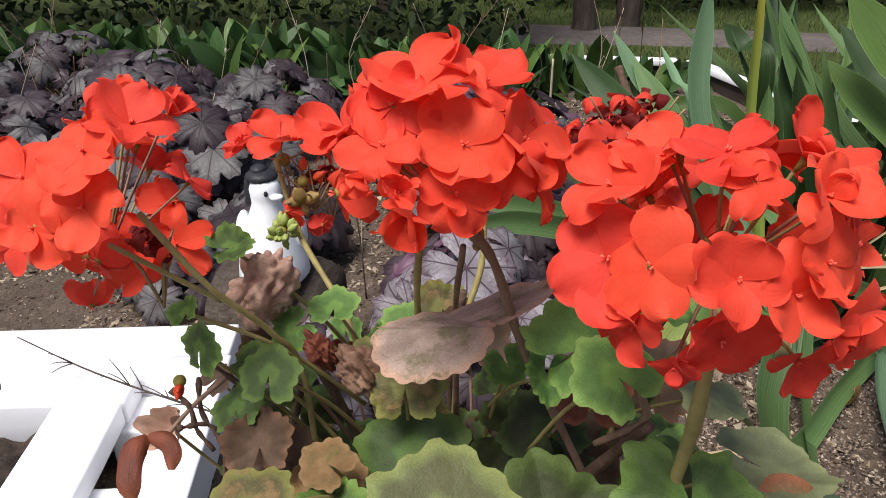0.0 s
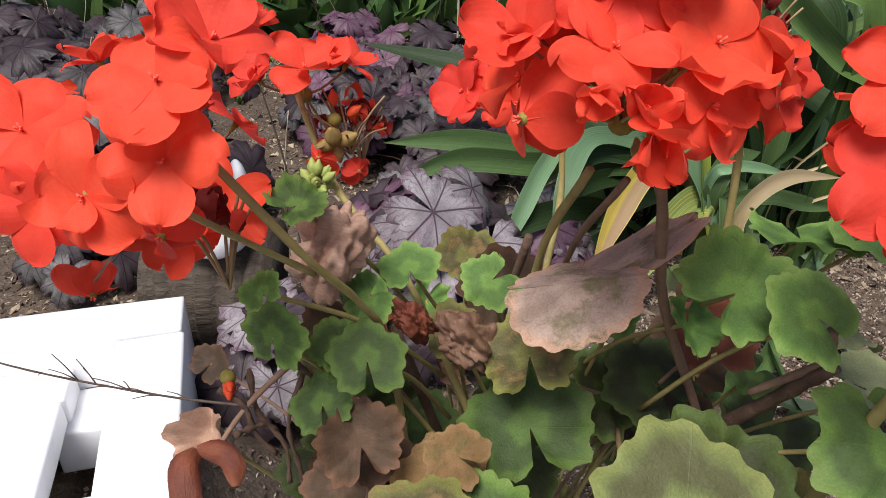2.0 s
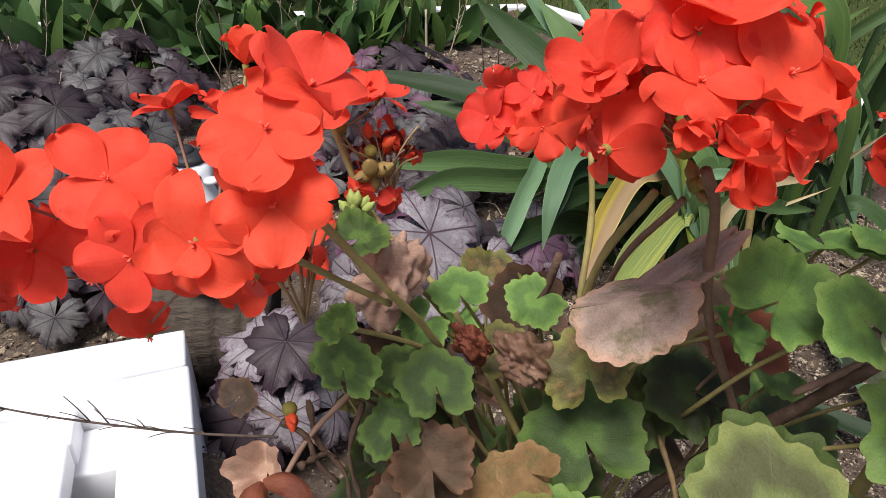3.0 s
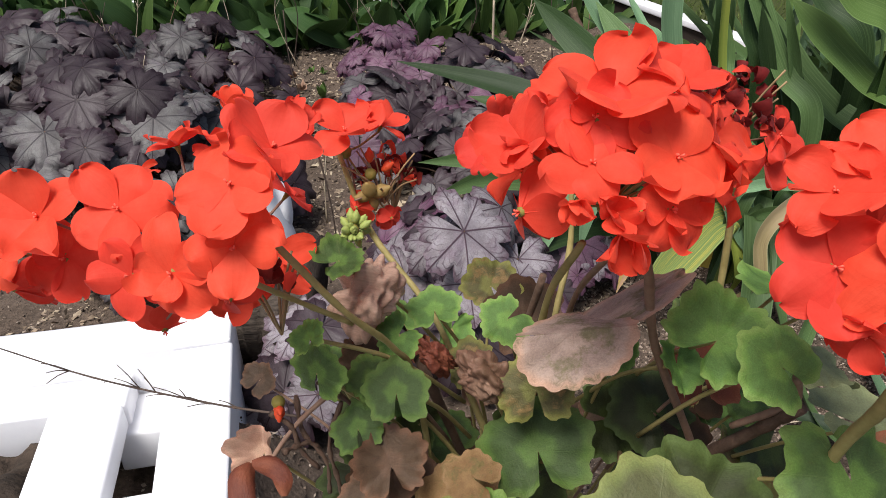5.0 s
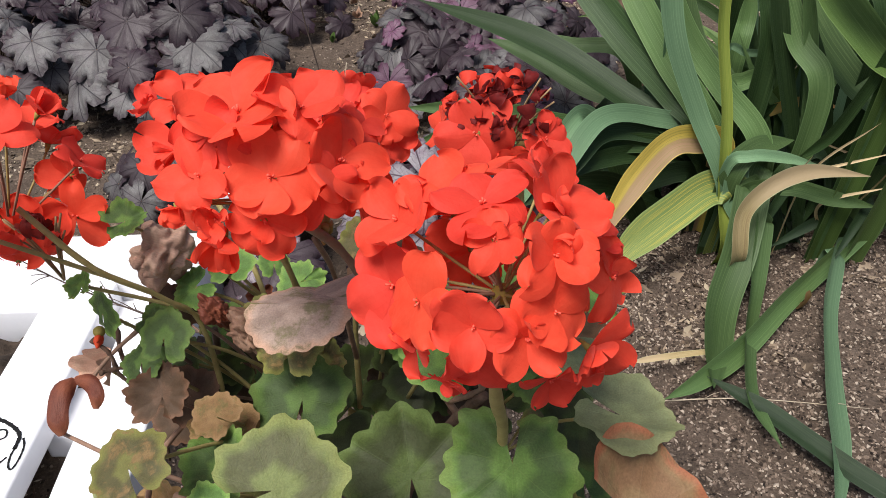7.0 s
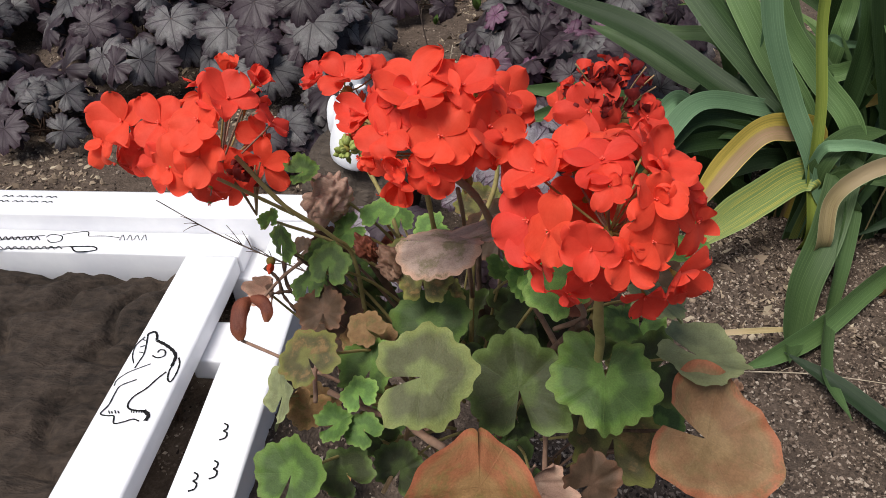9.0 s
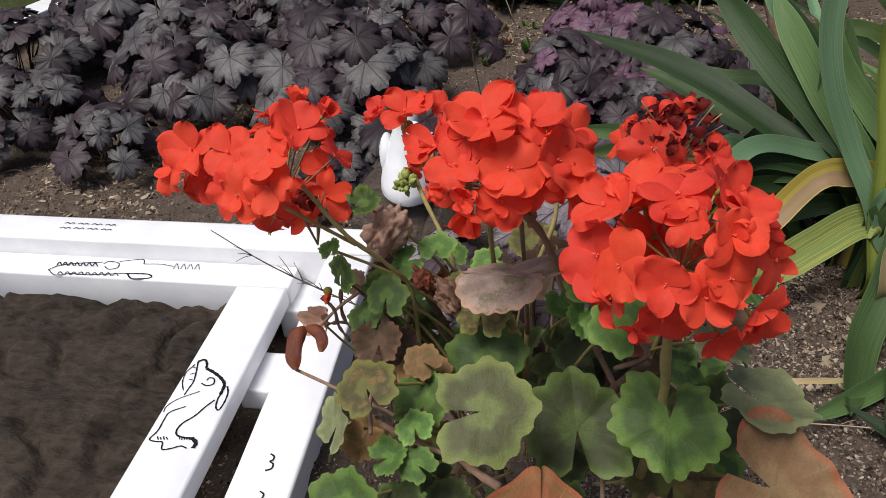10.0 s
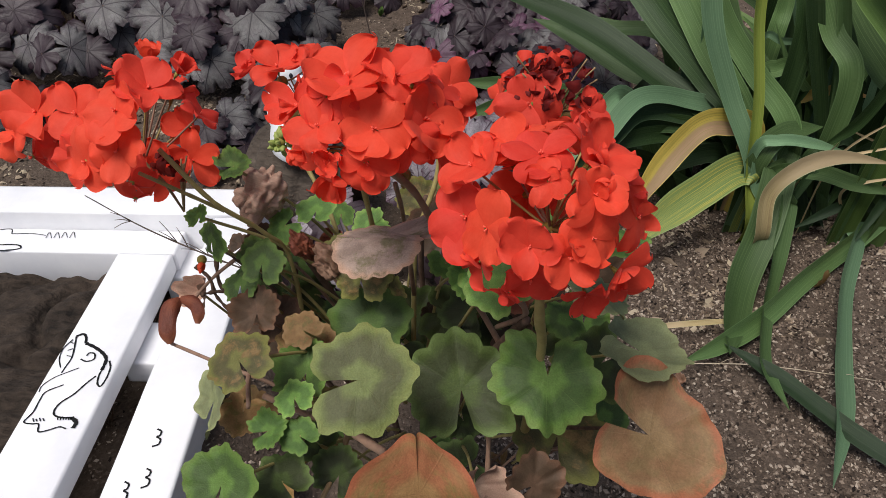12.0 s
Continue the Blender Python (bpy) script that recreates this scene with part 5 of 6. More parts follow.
geranium_stem([(0.102, 0.227, 0.552), (0.105, 0.234, 0.5), (0.109, 0.253, 0.449), (0.105, 0.269, 0.346)], 0.0028, 'olive')
geranium_stem([(-0.013, 0.289, 0.545), (-0.019, 0.322, 0.488), (-0.017, 0.347, 0.392)], 0.0018, 'olive')
geranium_stem([(0.006, 0.3, 0.535), (0.0, 0.342, 0.473), (-0.0, 0.366, 0.377)], 0.0016, 'mauve')
geranium_stem([(0.012, 0.417, 0.508), (0.012, 0.405, 0.469), (0.0, 0.38, 0.422), (-0.002, 0.366, 0.321)], 0.0018, 'olive')
geranium_stem([(0.1, 0.408, 0.537), (0.111, 0.405, 0.491), (0.106, 0.383, 0.381), (0.086, 0.351, 0.297)], 0.0020, 'olive')
geranium_stem([(-0.132, 0.448, 0.52), (-0.113, 0.428, 0.472), (-0.074, 0.389, 0.431), (-0.041, 0.342, 0.366)], 0.0018, 'olive')
geranium_stem([(-0.18, 0.282, 0.37), (-0.121, 0.257, 0.384), (-0.074, 0.252, 0.371), (-0.056, 0.253, 0.326)], 0.0014, 'mauve')
geranium_stem([(-0.173, 0.31, 0.389), (-0.156, 0.324, 0.407), (-0.131, 0.331, 0.429)], 0.0013, 'mauve')
geranium_stem([(-0.078, 0.208, 0.407), (-0.099, 0.26, 0.389), (-0.094, 0.326, 0.372)], 0.0016, 'mauve')
geranium_stem([(0.077, 0.289, 0.43), (0.096, 0.276, 0.458), (0.09, 0.27, 0.48)], 0.0018, 'mauve')
geranium_stem([(0.01, 0.257, 0.385), (0.027, 0.293, 0.372), (0.038, 0.332, 0.365)], 0.0013, 'tan')
geranium_stem([(-0.004, 0.219, 0.386), (-0.04, 0.227, 0.379), (-0.09, 0.25, 0.364)], 0.0020, 'mauve')
geranium_stem([(-0.034, 0.199, 0.322), (-0.029, 0.228, 0.326), (-0.031, 0.261, 0.323)], 0.0018, 'tan')
geranium_stem([(0.085, 0.199, 0.36), (0.08, 0.25, 0.345), (0.075, 0.304, 0.336)], 0.0018, 'mauve')
geranium_stem([(0.013, 0.21, 0.377), (-0.008, 0.225, 0.367), (-0.031, 0.243, 0.361)], 0.0030, 'mauve')
# woody lower stems down to the soil
for pts, r in (([(-0.02, 0.40, 0.0), (-0.03, 0.39, 0.15), (-0.05, 0.37, 0.30), (-0.085, 0.34, 0.44)], 0.006),
               ([(0.01, 0.41, 0.0), (0.02, 0.39, 0.14), (0.05, 0.36, 0.28), (0.085, 0.29, 0.42), (0.098, 0.27, 0.46)], 0.006),
               ([(0.0, 0.43, 0.0), (0.0, 0.44, 0.18), (-0.01, 0.44, 0.34), (0.0, 0.42, 0.44)], 0.005),
               ([(-0.03, 0.42, 0.0), (-0.09, 0.42, 0.12), (-0.13, 0.40, 0.27), (-0.10, 0.36, 0.40)], 0.005),
               ([(0.03, 0.41, 0.0), (0.07, 0.38, 0.12), (0.11, 0.33, 0.26), (0.16, 0.27, 0.36)], 0.0025)):
    settle(link_mesh("woody_stem", tube_mesh("woody_stem", pts, r * 0.7, r * 0.45, 9, None, 0.35, 7), STEM["woody"], None, "brown woody lower stem"), geranium, Matrix.Identity(4))
geranium_leaf((-0.125, 0.338, 0.508), 0.014, "green", (0.1, -0.35, 0.9), -1.2)
settle(link_mesh('withered_stem', tube_mesh('withered_stem', [(-0.169, 0.325, 0.417), (-0.158, 0.323, 0.407), (-0.154, 0.319, 0.393), (-0.145, 0.318, 0.378)], 0.0014, 0.0009, 6, 18, 1.1, 0), STEM['woody'], None, 'dark shrivelled stem'), geranium, Matrix.Identity(4))
settle(link_mesh('withered_stem', tube_mesh('withered_stem', [(-0.156, 0.336, 0.419), (-0.153, 0.327, 0.399), (-0.141, 0.322, 0.38), (-0.14, 0.316, 0.359)], 0.0014, 0.0009, 6, 18, 1.1, 1), STEM['woody'], None, 'dark shrivelled stem'), geranium, Matrix.Identity(4))
settle(link_mesh('withered_stem', tube_mesh('withered_stem', [(-0.162, 0.312, 0.399), (-0.151, 0.323, 0.394), (-0.144, 0.326, 0.386)], 0.0014, 0.0009, 6, 18, 1.1, 2), STEM['woody'], None, 'dark shrivelled stem'), geranium, Matrix.Identity(4))
settle(link_mesh('withered_stem', tube_mesh('withered_stem', [(-0.129, 0.326, 0.422), (-0.138, 0.322, 0.393), (-0.134, 0.319, 0.358), (-0.131, 0.305, 0.317)], 0.0014, 0.0009, 6, 18, 1.1, 3), STEM['woody'], None, 'dark shrivelled stem'), geranium, Matrix.Identity(4))
settle(link_mesh('withered_stem', tube_mesh('withered_stem', [(-0.14, 0.322, 0.441), (-0.126, 0.327, 0.422), (-0.106, 0.335, 0.387)], 0.0014, 0.0009, 6, 18, 1.1, 4), STEM['woody'], None, 'dark shrivelled stem'), geranium, Matrix.Identity(4))
settle(link_mesh('withered_stem', tube_mesh('withered_stem', [(-0.118, 0.331, 0.389), (-0.115, 0.319, 0.348), (-0.105, 0.299, 0.3)], 0.0014, 0.0009, 6, 18, 1.1, 5), STEM['woody'], None, 'dark shrivelled stem'), geranium, Matrix.Identity(4))
# lower leaves in the plant's shade, put into colour by mostly dark kinds
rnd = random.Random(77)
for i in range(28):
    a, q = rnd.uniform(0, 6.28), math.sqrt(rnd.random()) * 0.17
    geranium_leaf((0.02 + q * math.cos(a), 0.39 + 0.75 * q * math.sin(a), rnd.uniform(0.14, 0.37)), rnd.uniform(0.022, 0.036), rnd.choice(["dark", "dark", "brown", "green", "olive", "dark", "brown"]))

# ---- heuchera ----
H_MESH = [lobed_leaf("blade", 60 + i, 7, 6, 0.10 + 0.10 * (i % 3), 0.05 + 0.03 * (i % 2)) for i in range(6)]
H_COPIES = {}
for key, m in (("silver", HEUCHERA), ("lilac", HEUCHERA_LILAC), ("purple", HEUCHERA_PURPLE), ("dark", HEUCHERA_DARK)):
    H_COPIES[key] = []
    for me in H_MESH:
        c = me.copy()
        c.materials.append(m)
        H_COPIES[key].append(c)


def heuchera(at, spread, tall, count, mix, label, seed, size=0.055, big=(), big_key="silver"):
    """A mound of lobed leaves on stalks from one crown."""
    rnd = random.Random(seed)
    ob = thing("heuchera_plant", (at[0], at[1], 0), label, "plant", "heuchera in the bed")
    stalks = []
    for i in range(count):
        f = (i + 0.5) / count
        q = math.sqrt(f) * spread
        a = i * 2.39996 + rnd.uniform(-0.4, 0.4)
        q *= rnd.uniform(0.85, 1.12)
        z = tall * (1 - 0.72 * (q / spread) ** 2.2) * rnd.uniform(0.72, 1.1) + 0.02
        p = Vector((q * math.cos(a), q * math.sin(a), max(0.035, z)))
        nrm = Vector((math.cos(a) * q / spread * 0.9, math.sin(a) * q / spread * 0.9 - 0.35, 0.85)) + Vector((rnd.gauss(0, 0.22), rnd.gauss(0, 0.22), 0))
        # low leaves often take the dark copy: shade under the mound put into colour
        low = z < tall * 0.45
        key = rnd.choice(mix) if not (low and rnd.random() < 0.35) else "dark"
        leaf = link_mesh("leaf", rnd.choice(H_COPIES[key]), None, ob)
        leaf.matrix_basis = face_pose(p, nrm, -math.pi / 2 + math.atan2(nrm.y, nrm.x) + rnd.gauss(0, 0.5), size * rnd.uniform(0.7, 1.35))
        stalks.append(tube_mesh("s", [p, p * 0.55 + Vector((0, 0, 0.1 * z)), Vector((rnd.gauss(0, 0.02), rnd.gauss(0, 0.02), 0.0))], 0.0014, 0.002, 5, 6))
    for x, y, z, r in big:
        leaf = link_mesh("leaf", H_COPIES[big_key][int(r * 1000) % 6], None, ob, "large silvery leaf with dark veins")
        p = Vector((x - at[0], y - at[1], z))
        leaf.matrix_basis = face_pose(p, (rnd.gauss(0.1, 0.15), -0.55, 0.75), math.pi + rnd.gauss(0, 0.4), r * 1.08)
        stalks.append(tube_mesh("s", [p, p * 0.6 + Vector((0, 0, 0.03)), Vector((0, 0, 0))], 0.0018, 0.0022, 5, 6))
    tagged(link_mesh("stalk_tuft", join_meshes("stalk_tuft", stalks), STEM["woody"], ob, "thin dark stalks under the leaves"), kind="stuff")
    return ob


S, P, K, V = "silver", "purple", "dark", "lilac"
LABEL_H = "heuchera mound with silvery grey-purple lobed leaves and dark veins"
# many dark copies in these mixes stand in for shaded gaps between leaves
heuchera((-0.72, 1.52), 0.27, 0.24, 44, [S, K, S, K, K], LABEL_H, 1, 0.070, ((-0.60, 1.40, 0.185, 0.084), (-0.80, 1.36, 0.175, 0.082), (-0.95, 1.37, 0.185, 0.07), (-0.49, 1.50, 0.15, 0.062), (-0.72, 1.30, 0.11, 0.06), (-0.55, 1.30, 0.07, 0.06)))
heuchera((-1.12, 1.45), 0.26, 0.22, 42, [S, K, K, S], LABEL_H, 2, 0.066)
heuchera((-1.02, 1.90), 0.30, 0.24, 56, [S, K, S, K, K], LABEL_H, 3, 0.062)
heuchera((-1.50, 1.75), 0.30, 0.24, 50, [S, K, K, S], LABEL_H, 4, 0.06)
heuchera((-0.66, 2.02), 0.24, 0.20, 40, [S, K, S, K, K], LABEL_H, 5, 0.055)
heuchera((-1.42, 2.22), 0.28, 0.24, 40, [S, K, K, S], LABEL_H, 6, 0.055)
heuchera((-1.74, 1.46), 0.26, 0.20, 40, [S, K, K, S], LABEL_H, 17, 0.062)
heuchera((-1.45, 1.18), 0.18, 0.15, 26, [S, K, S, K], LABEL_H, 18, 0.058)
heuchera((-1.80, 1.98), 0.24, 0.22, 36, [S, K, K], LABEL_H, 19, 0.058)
heuchera((-1.15, 1.10), 0.13, 0.12, 18, [S, S, K], "small heuchera with grey lobed leaves by the frame", 7, 0.05)
heuchera((0.06, 1.74), 0.24, 0.20, 54, [S, K, K, K, P], "dark heuchera mound with purple-grey lobed leaves", 8, 0.055)
heuchera((0.06, 1.46), 0.20, 0.15, 46, [K, K, S, K, P], "low dark heuchera mound behind the iris leaves", 14, 0.055)
heuchera((-0.14, 1.62), 0.15, 0.16, 30, [S, K, K, P], "purple-grey heuchera beside bare soil", 15, 0.055)
heuchera((-0.42, 1.24), 0.13, 0.15, 22, [S, K, S], "grey heuchera with drooping lobed leaves", 16, 0.058)
heuchera((-0.16, 2.05), 0.14, 0.17, 34, [P], "small plum-purple heuchera on bare soil", 9, 0.045)
heuchera((-0.02, 0.90), 0.15, 0.22, 30, [V, V, P, K, V], "heuchera with large veined grey-purple leaves behind the geranium", 10, 0.058, ((-0.02, 0.83, 0.235, 0.072), (0.06, 0.86, 0.17, 0.055), (-0.10, 0.84, 0.16, 0.055)), V)
heuchera((-0.22, 0.74), 0.085, 0.13, 14, [V, V, K], "small heuchera with drooping grey leaves beside the frame", 11, 0.055)
heuchera((-0.55, 1.06), 0.10, 0.10, 12, [S, S, K], "small heuchera with grey lobed leaves on bare soil", 12, 0.05)
heuchera((0.16, 1.02), 0.10, 0.12, 16, [V, P, K], "small purple-grey heuchera beside iris leaves", 13, 0.05)

# ---- iris ----
iris = thing("iris_plant", (0.48, 1.08, 0), "iris clump with long sword-shaped green leaves, some yellowed", "plant")
blade_count = [0]


def iris_leaf(*args):
    *points, width, kind = args
    i = blade_count[0]
    blade_count[0] += 1
    rnd = random.Random(i)
    if points[0][2] > 0.05:
        # the foot of the blade, down in the crown
        x, y, z = points[0]
        points.insert(0, (0.55 * x + 0.45 * min(0.75, max(0.42, x)), max(0.98, y + 0.02), 0.0))
    line = bezier(points, 10 * (len(points) - 1))
    n = len(line) - 1
    rows, uvs = [], []
    roll = rnd.uniform(-0.3, 0.3)
    for k, c in enumerate(line):
        d = (line[min(k + 1, n)] - line[max(k - 1, 0)]).normalized()
        view = Vector((0.15, -0.8, 0.55))
        side = d.cross(view)
        side = (Matrix.Rotation(roll + 0.3 * math.sin(k / n * 2 + i), 3, d) @ side).normalized()
        nrm = side.cross(d).normalized()
        f = k / n
        w = width * 0.5 * (0.8 + 0.2 * min(1, f * 4)) * (1 if f < 0.7 else max(0.03, 1 - ((f - 0.7) / 0.3) ** 1.6))
        rows.append([c + side * x * w + nrm * z * w for x, z in ((-1, 0.16), (-0.5, 0.02), (0, -0.16), (0.5, 0.02), (1, 0.18))])
        uvs.append([(u, f) for u in (0, 0.25, 0.5, 0.75, 1.0)])
    label = {"y": "yellow-green upright leaf", "k": "dry tan folded leaf", "m": "half-dry yellow and brown leaf", "y2": "orange fading leaf"}.get(kind, "")
    settle(link_mesh("leaf", grid_mesh("leaf", rows, uvs), BLADE[kind], None, label), iris, Matrix.Identity(4))


iris_leaf((0.443, 0.97, 0.059), (0.427, 1.0, 0.14), (0.411, 1.03, 0.257), (0.382, 1.06, 0.388), (0.372, 1.08, 0.542), (0.368, 1.09, 0.593), 0.026, 'y')
iris_leaf((0.43, 1.0, 0.14), (0.374, 1.04, 0.247), (0.325, 1.06, 0.348), (0.305, 1.08, 0.429), (0.306, 1.1, 0.514), (0.306, 1.11, 0.575), 0.034, 'b')
iris_leaf((0.4, 1.06, 0.16), (0.255, 1.15, 0.233), (0.105, 1.25, 0.280), (-0.108, 1.37, 0.299), 0.050, 'd')
iris_leaf((0.394, 1.08, 0.197), (0.347, 1.12, 0.245), (0.262, 1.18, 0.315), (0.185, 1.26, 0.382), (0.134, 1.3, 0.426), 0.052, 'd')
iris_leaf((0.417, 1.07, 0.182), (0.332, 1.14, 0.295), (0.273, 1.2, 0.374), (0.235, 1.26, 0.428), 0.045, 'g')
iris_leaf((0.334, 1.22, 0.162), (0.228, 1.27, 0.176), (0.113, 1.33, 0.214), (0.029, 1.37, 0.227), 0.040, 'g')
iris_leaf((0.396, 1.1, 0.175), (0.309, 1.08, 0.22), (0.229, 1.02, 0.245), (0.181, 0.95, 0.209), (0.161, 0.92, 0.14), 0.033, 'b')
iris_leaf((0.403, 1.1, 0.148), (0.294, 1.06, 0.201), (0.23, 1.02, 0.216), (0.192, 0.96, 0.199), (0.179, 0.94, 0.168), 0.030, 'e')
iris_leaf((0.393, 1.08, 0.141), (0.311, 1.06, 0.164), (0.231, 1.0, 0.183), (0.174, 0.95, 0.171), 0.030, 'd')
iris_leaf((0.39, 1.08, 0.152), (0.316, 1.06, 0.183), (0.258, 1.04, 0.19), (0.211, 1.0, 0.194), 0.033, 'd')
iris_leaf((0.393, 1.06, 0.131), (0.308, 1.03, 0.127), (0.255, 1.0, 0.105), 0.035, 'e')
iris_leaf((0.427, 1.06, 0.177), (0.376, 1.04, 0.206), (0.335, 1.02, 0.205), (0.298, 1.0, 0.165), (0.265, 0.97, 0.115), (0.235, 0.94, 0.049), 0.045, 'm')
iris_leaf((0.45, 1.0, 0.126), (0.409, 1.0, 0.144), (0.347, 0.95, 0.126), (0.288, 0.9, 0.1), (0.248, 0.86, 0.069), 0.056, 'l')
iris_leaf((0.447, 0.91, 0.071), (0.443, 0.93, 0.145), (0.48, 0.95, 0.186), (0.538, 0.97, 0.2), (0.624, 0.98, 0.191), 0.027, 'k')
iris_leaf((0.468, 1.15, 0.176), (0.526, 1.17, 0.198), (0.574, 1.18, 0.211), (0.659, 1.2, 0.192), 0.018, 'y2')
iris_leaf((0.47, 1.0, 0.145), (0.454, 0.93, 0.08), (0.421, 0.848, 0.036), (0.393, 0.742, 0.036), (0.38, 0.678, 0.036), 0.052, 'g')
iris_leaf((0.488, 0.97, 0.112), (0.48, 0.9, 0.049), (0.449, 0.79, 0.036), (0.427, 0.672, 0.036), (0.445, 0.591, 0.036), 0.036, 'g')
iris_leaf((0.678, 1.02, 0.081), (0.612, 0.97, 0.038), (0.522, 0.869, 0.036), (0.438, 0.763, 0.036), (0.366, 0.692, 0.036), (0.313, 0.651, 0.036), 0.038, 'g')
iris_leaf((0.621, 0.98, 0.056), (0.576, 0.854, 0.036), (0.537, 0.706, 0.036), (0.51, 0.585, 0.036), (0.474, 0.481, 0.036), 0.037, 'b')
iris_leaf((0.586, 0.512, 0.036), (0.525, 0.561, 0.036), (0.482, 0.604, 0.036), (0.435, 0.652, 0.036), (0.375, 0.698, 0.036), 0.026, 'e')
iris_leaf((0.388, 0.746, 0.036), (0.323, 0.728, 0.036), (0.274, 0.712, 0.036), 0.009, 'k')
iris_leaf((0.431, 1.0, 0.162), (0.468, 1.03, 0.2), (0.537, 1.07, 0.197), 0.036, 'g')
iris_leaf((0.422, 1.0, 0.177), (0.453, 1.0, 0.203), (0.511, 1.02, 0.192), (0.583, 1.04, 0.167), 0.018, 'b')
iris_leaf((0.44, 1.02, 0.172), (0.446, 1.0, 0.131), (0.449, 0.98, 0.094), 0.040, 'b')
iris_leaf((0.488, 1.04, 0.166), (0.467, 1.0, 0.128), (0.45, 0.97, 0.107), 0.040, 'g')
iris_leaf((0.432, 1.12, 0.238), (0.453, 1.12, 0.271), (0.507, 1.14, 0.28), 0.028, 'g')
iris_leaf((0.42, 1.16, 0.285), (0.46, 1.16, 0.301), (0.521, 1.18, 0.289), 0.012, 'b')
iris_leaf((0.577, 1.028, 0.036), (0.537, 1.08, 0.192), (0.477, 1.1, 0.363), (0.456, 1.12, 0.451), 0.032, 'd')
iris_leaf((0.484, 1.05, 0.187), (0.411, 1.1, 0.272), (0.355, 1.14, 0.337), (0.325, 1.18, 0.416), 0.036, 'g')
iris_leaf((0.438, 1.12, 0.234), (0.375, 1.18, 0.313), (0.357, 1.22, 0.396), 0.036, 'g')
iris_leaf((0.448, 1.18, 0.279), (0.455, 1.2, 0.341), (0.457, 1.22, 0.398), 0.030, 'g')
iris_leaf((0.603, 1.0, 0.392), (0.583, 1.0, 0.322), (0.564, 1.02, 0.231), (0.533, 1.04, 0.172), 0.022, 'd')
iris_leaf((0.664, 1.05, 0.225), (0.605, 1.1, 0.287), (0.557, 1.14, 0.338), (0.513, 1.18, 0.402), (0.486, 1.2, 0.447), 0.050, 'g')
iris_leaf((0.657, 0.98, 0.296), (0.582, 1.02, 0.368), (0.527, 1.06, 0.423), (0.489, 1.1, 0.465), 0.062, 'h')
iris_leaf((0.612, 1.0, 0.403), (0.54, 1.02, 0.481), (0.507, 1.04, 0.528), (0.475, 1.06, 0.569), 0.055, 'h')
iris_leaf((0.626, 1.1, 0.364), (0.576, 1.15, 0.445), (0.535, 1.2, 0.503), 0.040, 'd')
iris_leaf((0.545, 1.05, 0.279), (0.505, 1.1, 0.351), (0.454, 1.15, 0.468), (0.431, 1.18, 0.538), 0.034, 'g')
iris_leaf((0.471, 1.1, 0.313), (0.458, 1.15, 0.416), (0.464, 1.2, 0.536), 0.040, 'd')
iris_leaf((0.324, 1.15, 0.357), (0.299, 1.2, 0.408), (0.278, 1.25, 0.453), 0.022, 'b')
iris_leaf((0.445, 1.22, 0.408), (0.417, 1.28, 0.451), (0.388, 1.3, 0.484), 0.040, 'd')
iris_leaf((0.291, 1.1, 0.183), (0.179, 1.06, 0.208), (0.043, 1.02, 0.249), (-0.076, 1.0, 0.257), 0.036, 'g')
iris_leaf((0.246, 1.08, 0.164), (0.132, 1.02, 0.21), (0.028, 0.98, 0.236), (-0.058, 0.95, 0.221), 0.036, 'g')
iris_leaf((0.218, 1.08, 0.212), (0.168, 1.02, 0.208), (0.126, 0.97, 0.158), (0.095, 0.94, 0.095), 0.030, 'b')
iris_leaf((0.277, 1.04, 0.108), (0.194, 1.0, 0.137), (0.111, 0.96, 0.136), (0.064, 0.94, 0.113), 0.040, 'd')
iris_leaf((0.291, 1.3, 0.225), (0.185, 1.32, 0.24), (0.08, 1.34, 0.245), 0.030, 'g')
iris_leaf((0.305, 1.18, 0.308), (0.248, 1.25, 0.395), (0.203, 1.3, 0.466), 0.030, 'b')
iris_leaf((0.453, 1.0, 0.132), (0.523, 1.0, 0.152), (0.594, 1.0, 0.136), (0.664, 1.0, 0.124), 0.026, 'g')
rnd = random.Random(12)
# back filler leans to dark kinds: shade between the blades put into colour
for i in range(70):
    bx, by = rnd.uniform(0.42, 0.95), rnd.uniform(1.16, 1.45)
    az, lean, h = rnd.uniform(0, 6.28), rnd.uniform(0.05, 0.42), rnd.uniform(0.18, 0.56)
    lx, ly = lean * math.cos(az), lean * math.sin(az) * 0.7 + 0.06
    sag = 0.5 if rnd.random() < 0.4 else 1.0
    iris_leaf((bx, by, 0.0), (bx + lx * 0.35, by + ly * 0.35, h * 0.62), (bx + lx, by + ly, h * sag), rnd.uniform(0.016, 0.034), rnd.choice("gdedhdgd"))
# low drooping blades, deep green to paint in the dense clump's shade
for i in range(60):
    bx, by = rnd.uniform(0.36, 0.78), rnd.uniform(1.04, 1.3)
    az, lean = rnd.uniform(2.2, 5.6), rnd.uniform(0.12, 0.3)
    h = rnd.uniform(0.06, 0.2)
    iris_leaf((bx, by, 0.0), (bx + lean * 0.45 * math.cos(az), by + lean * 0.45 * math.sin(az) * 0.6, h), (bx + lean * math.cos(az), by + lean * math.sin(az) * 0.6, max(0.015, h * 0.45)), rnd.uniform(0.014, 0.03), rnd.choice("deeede"))
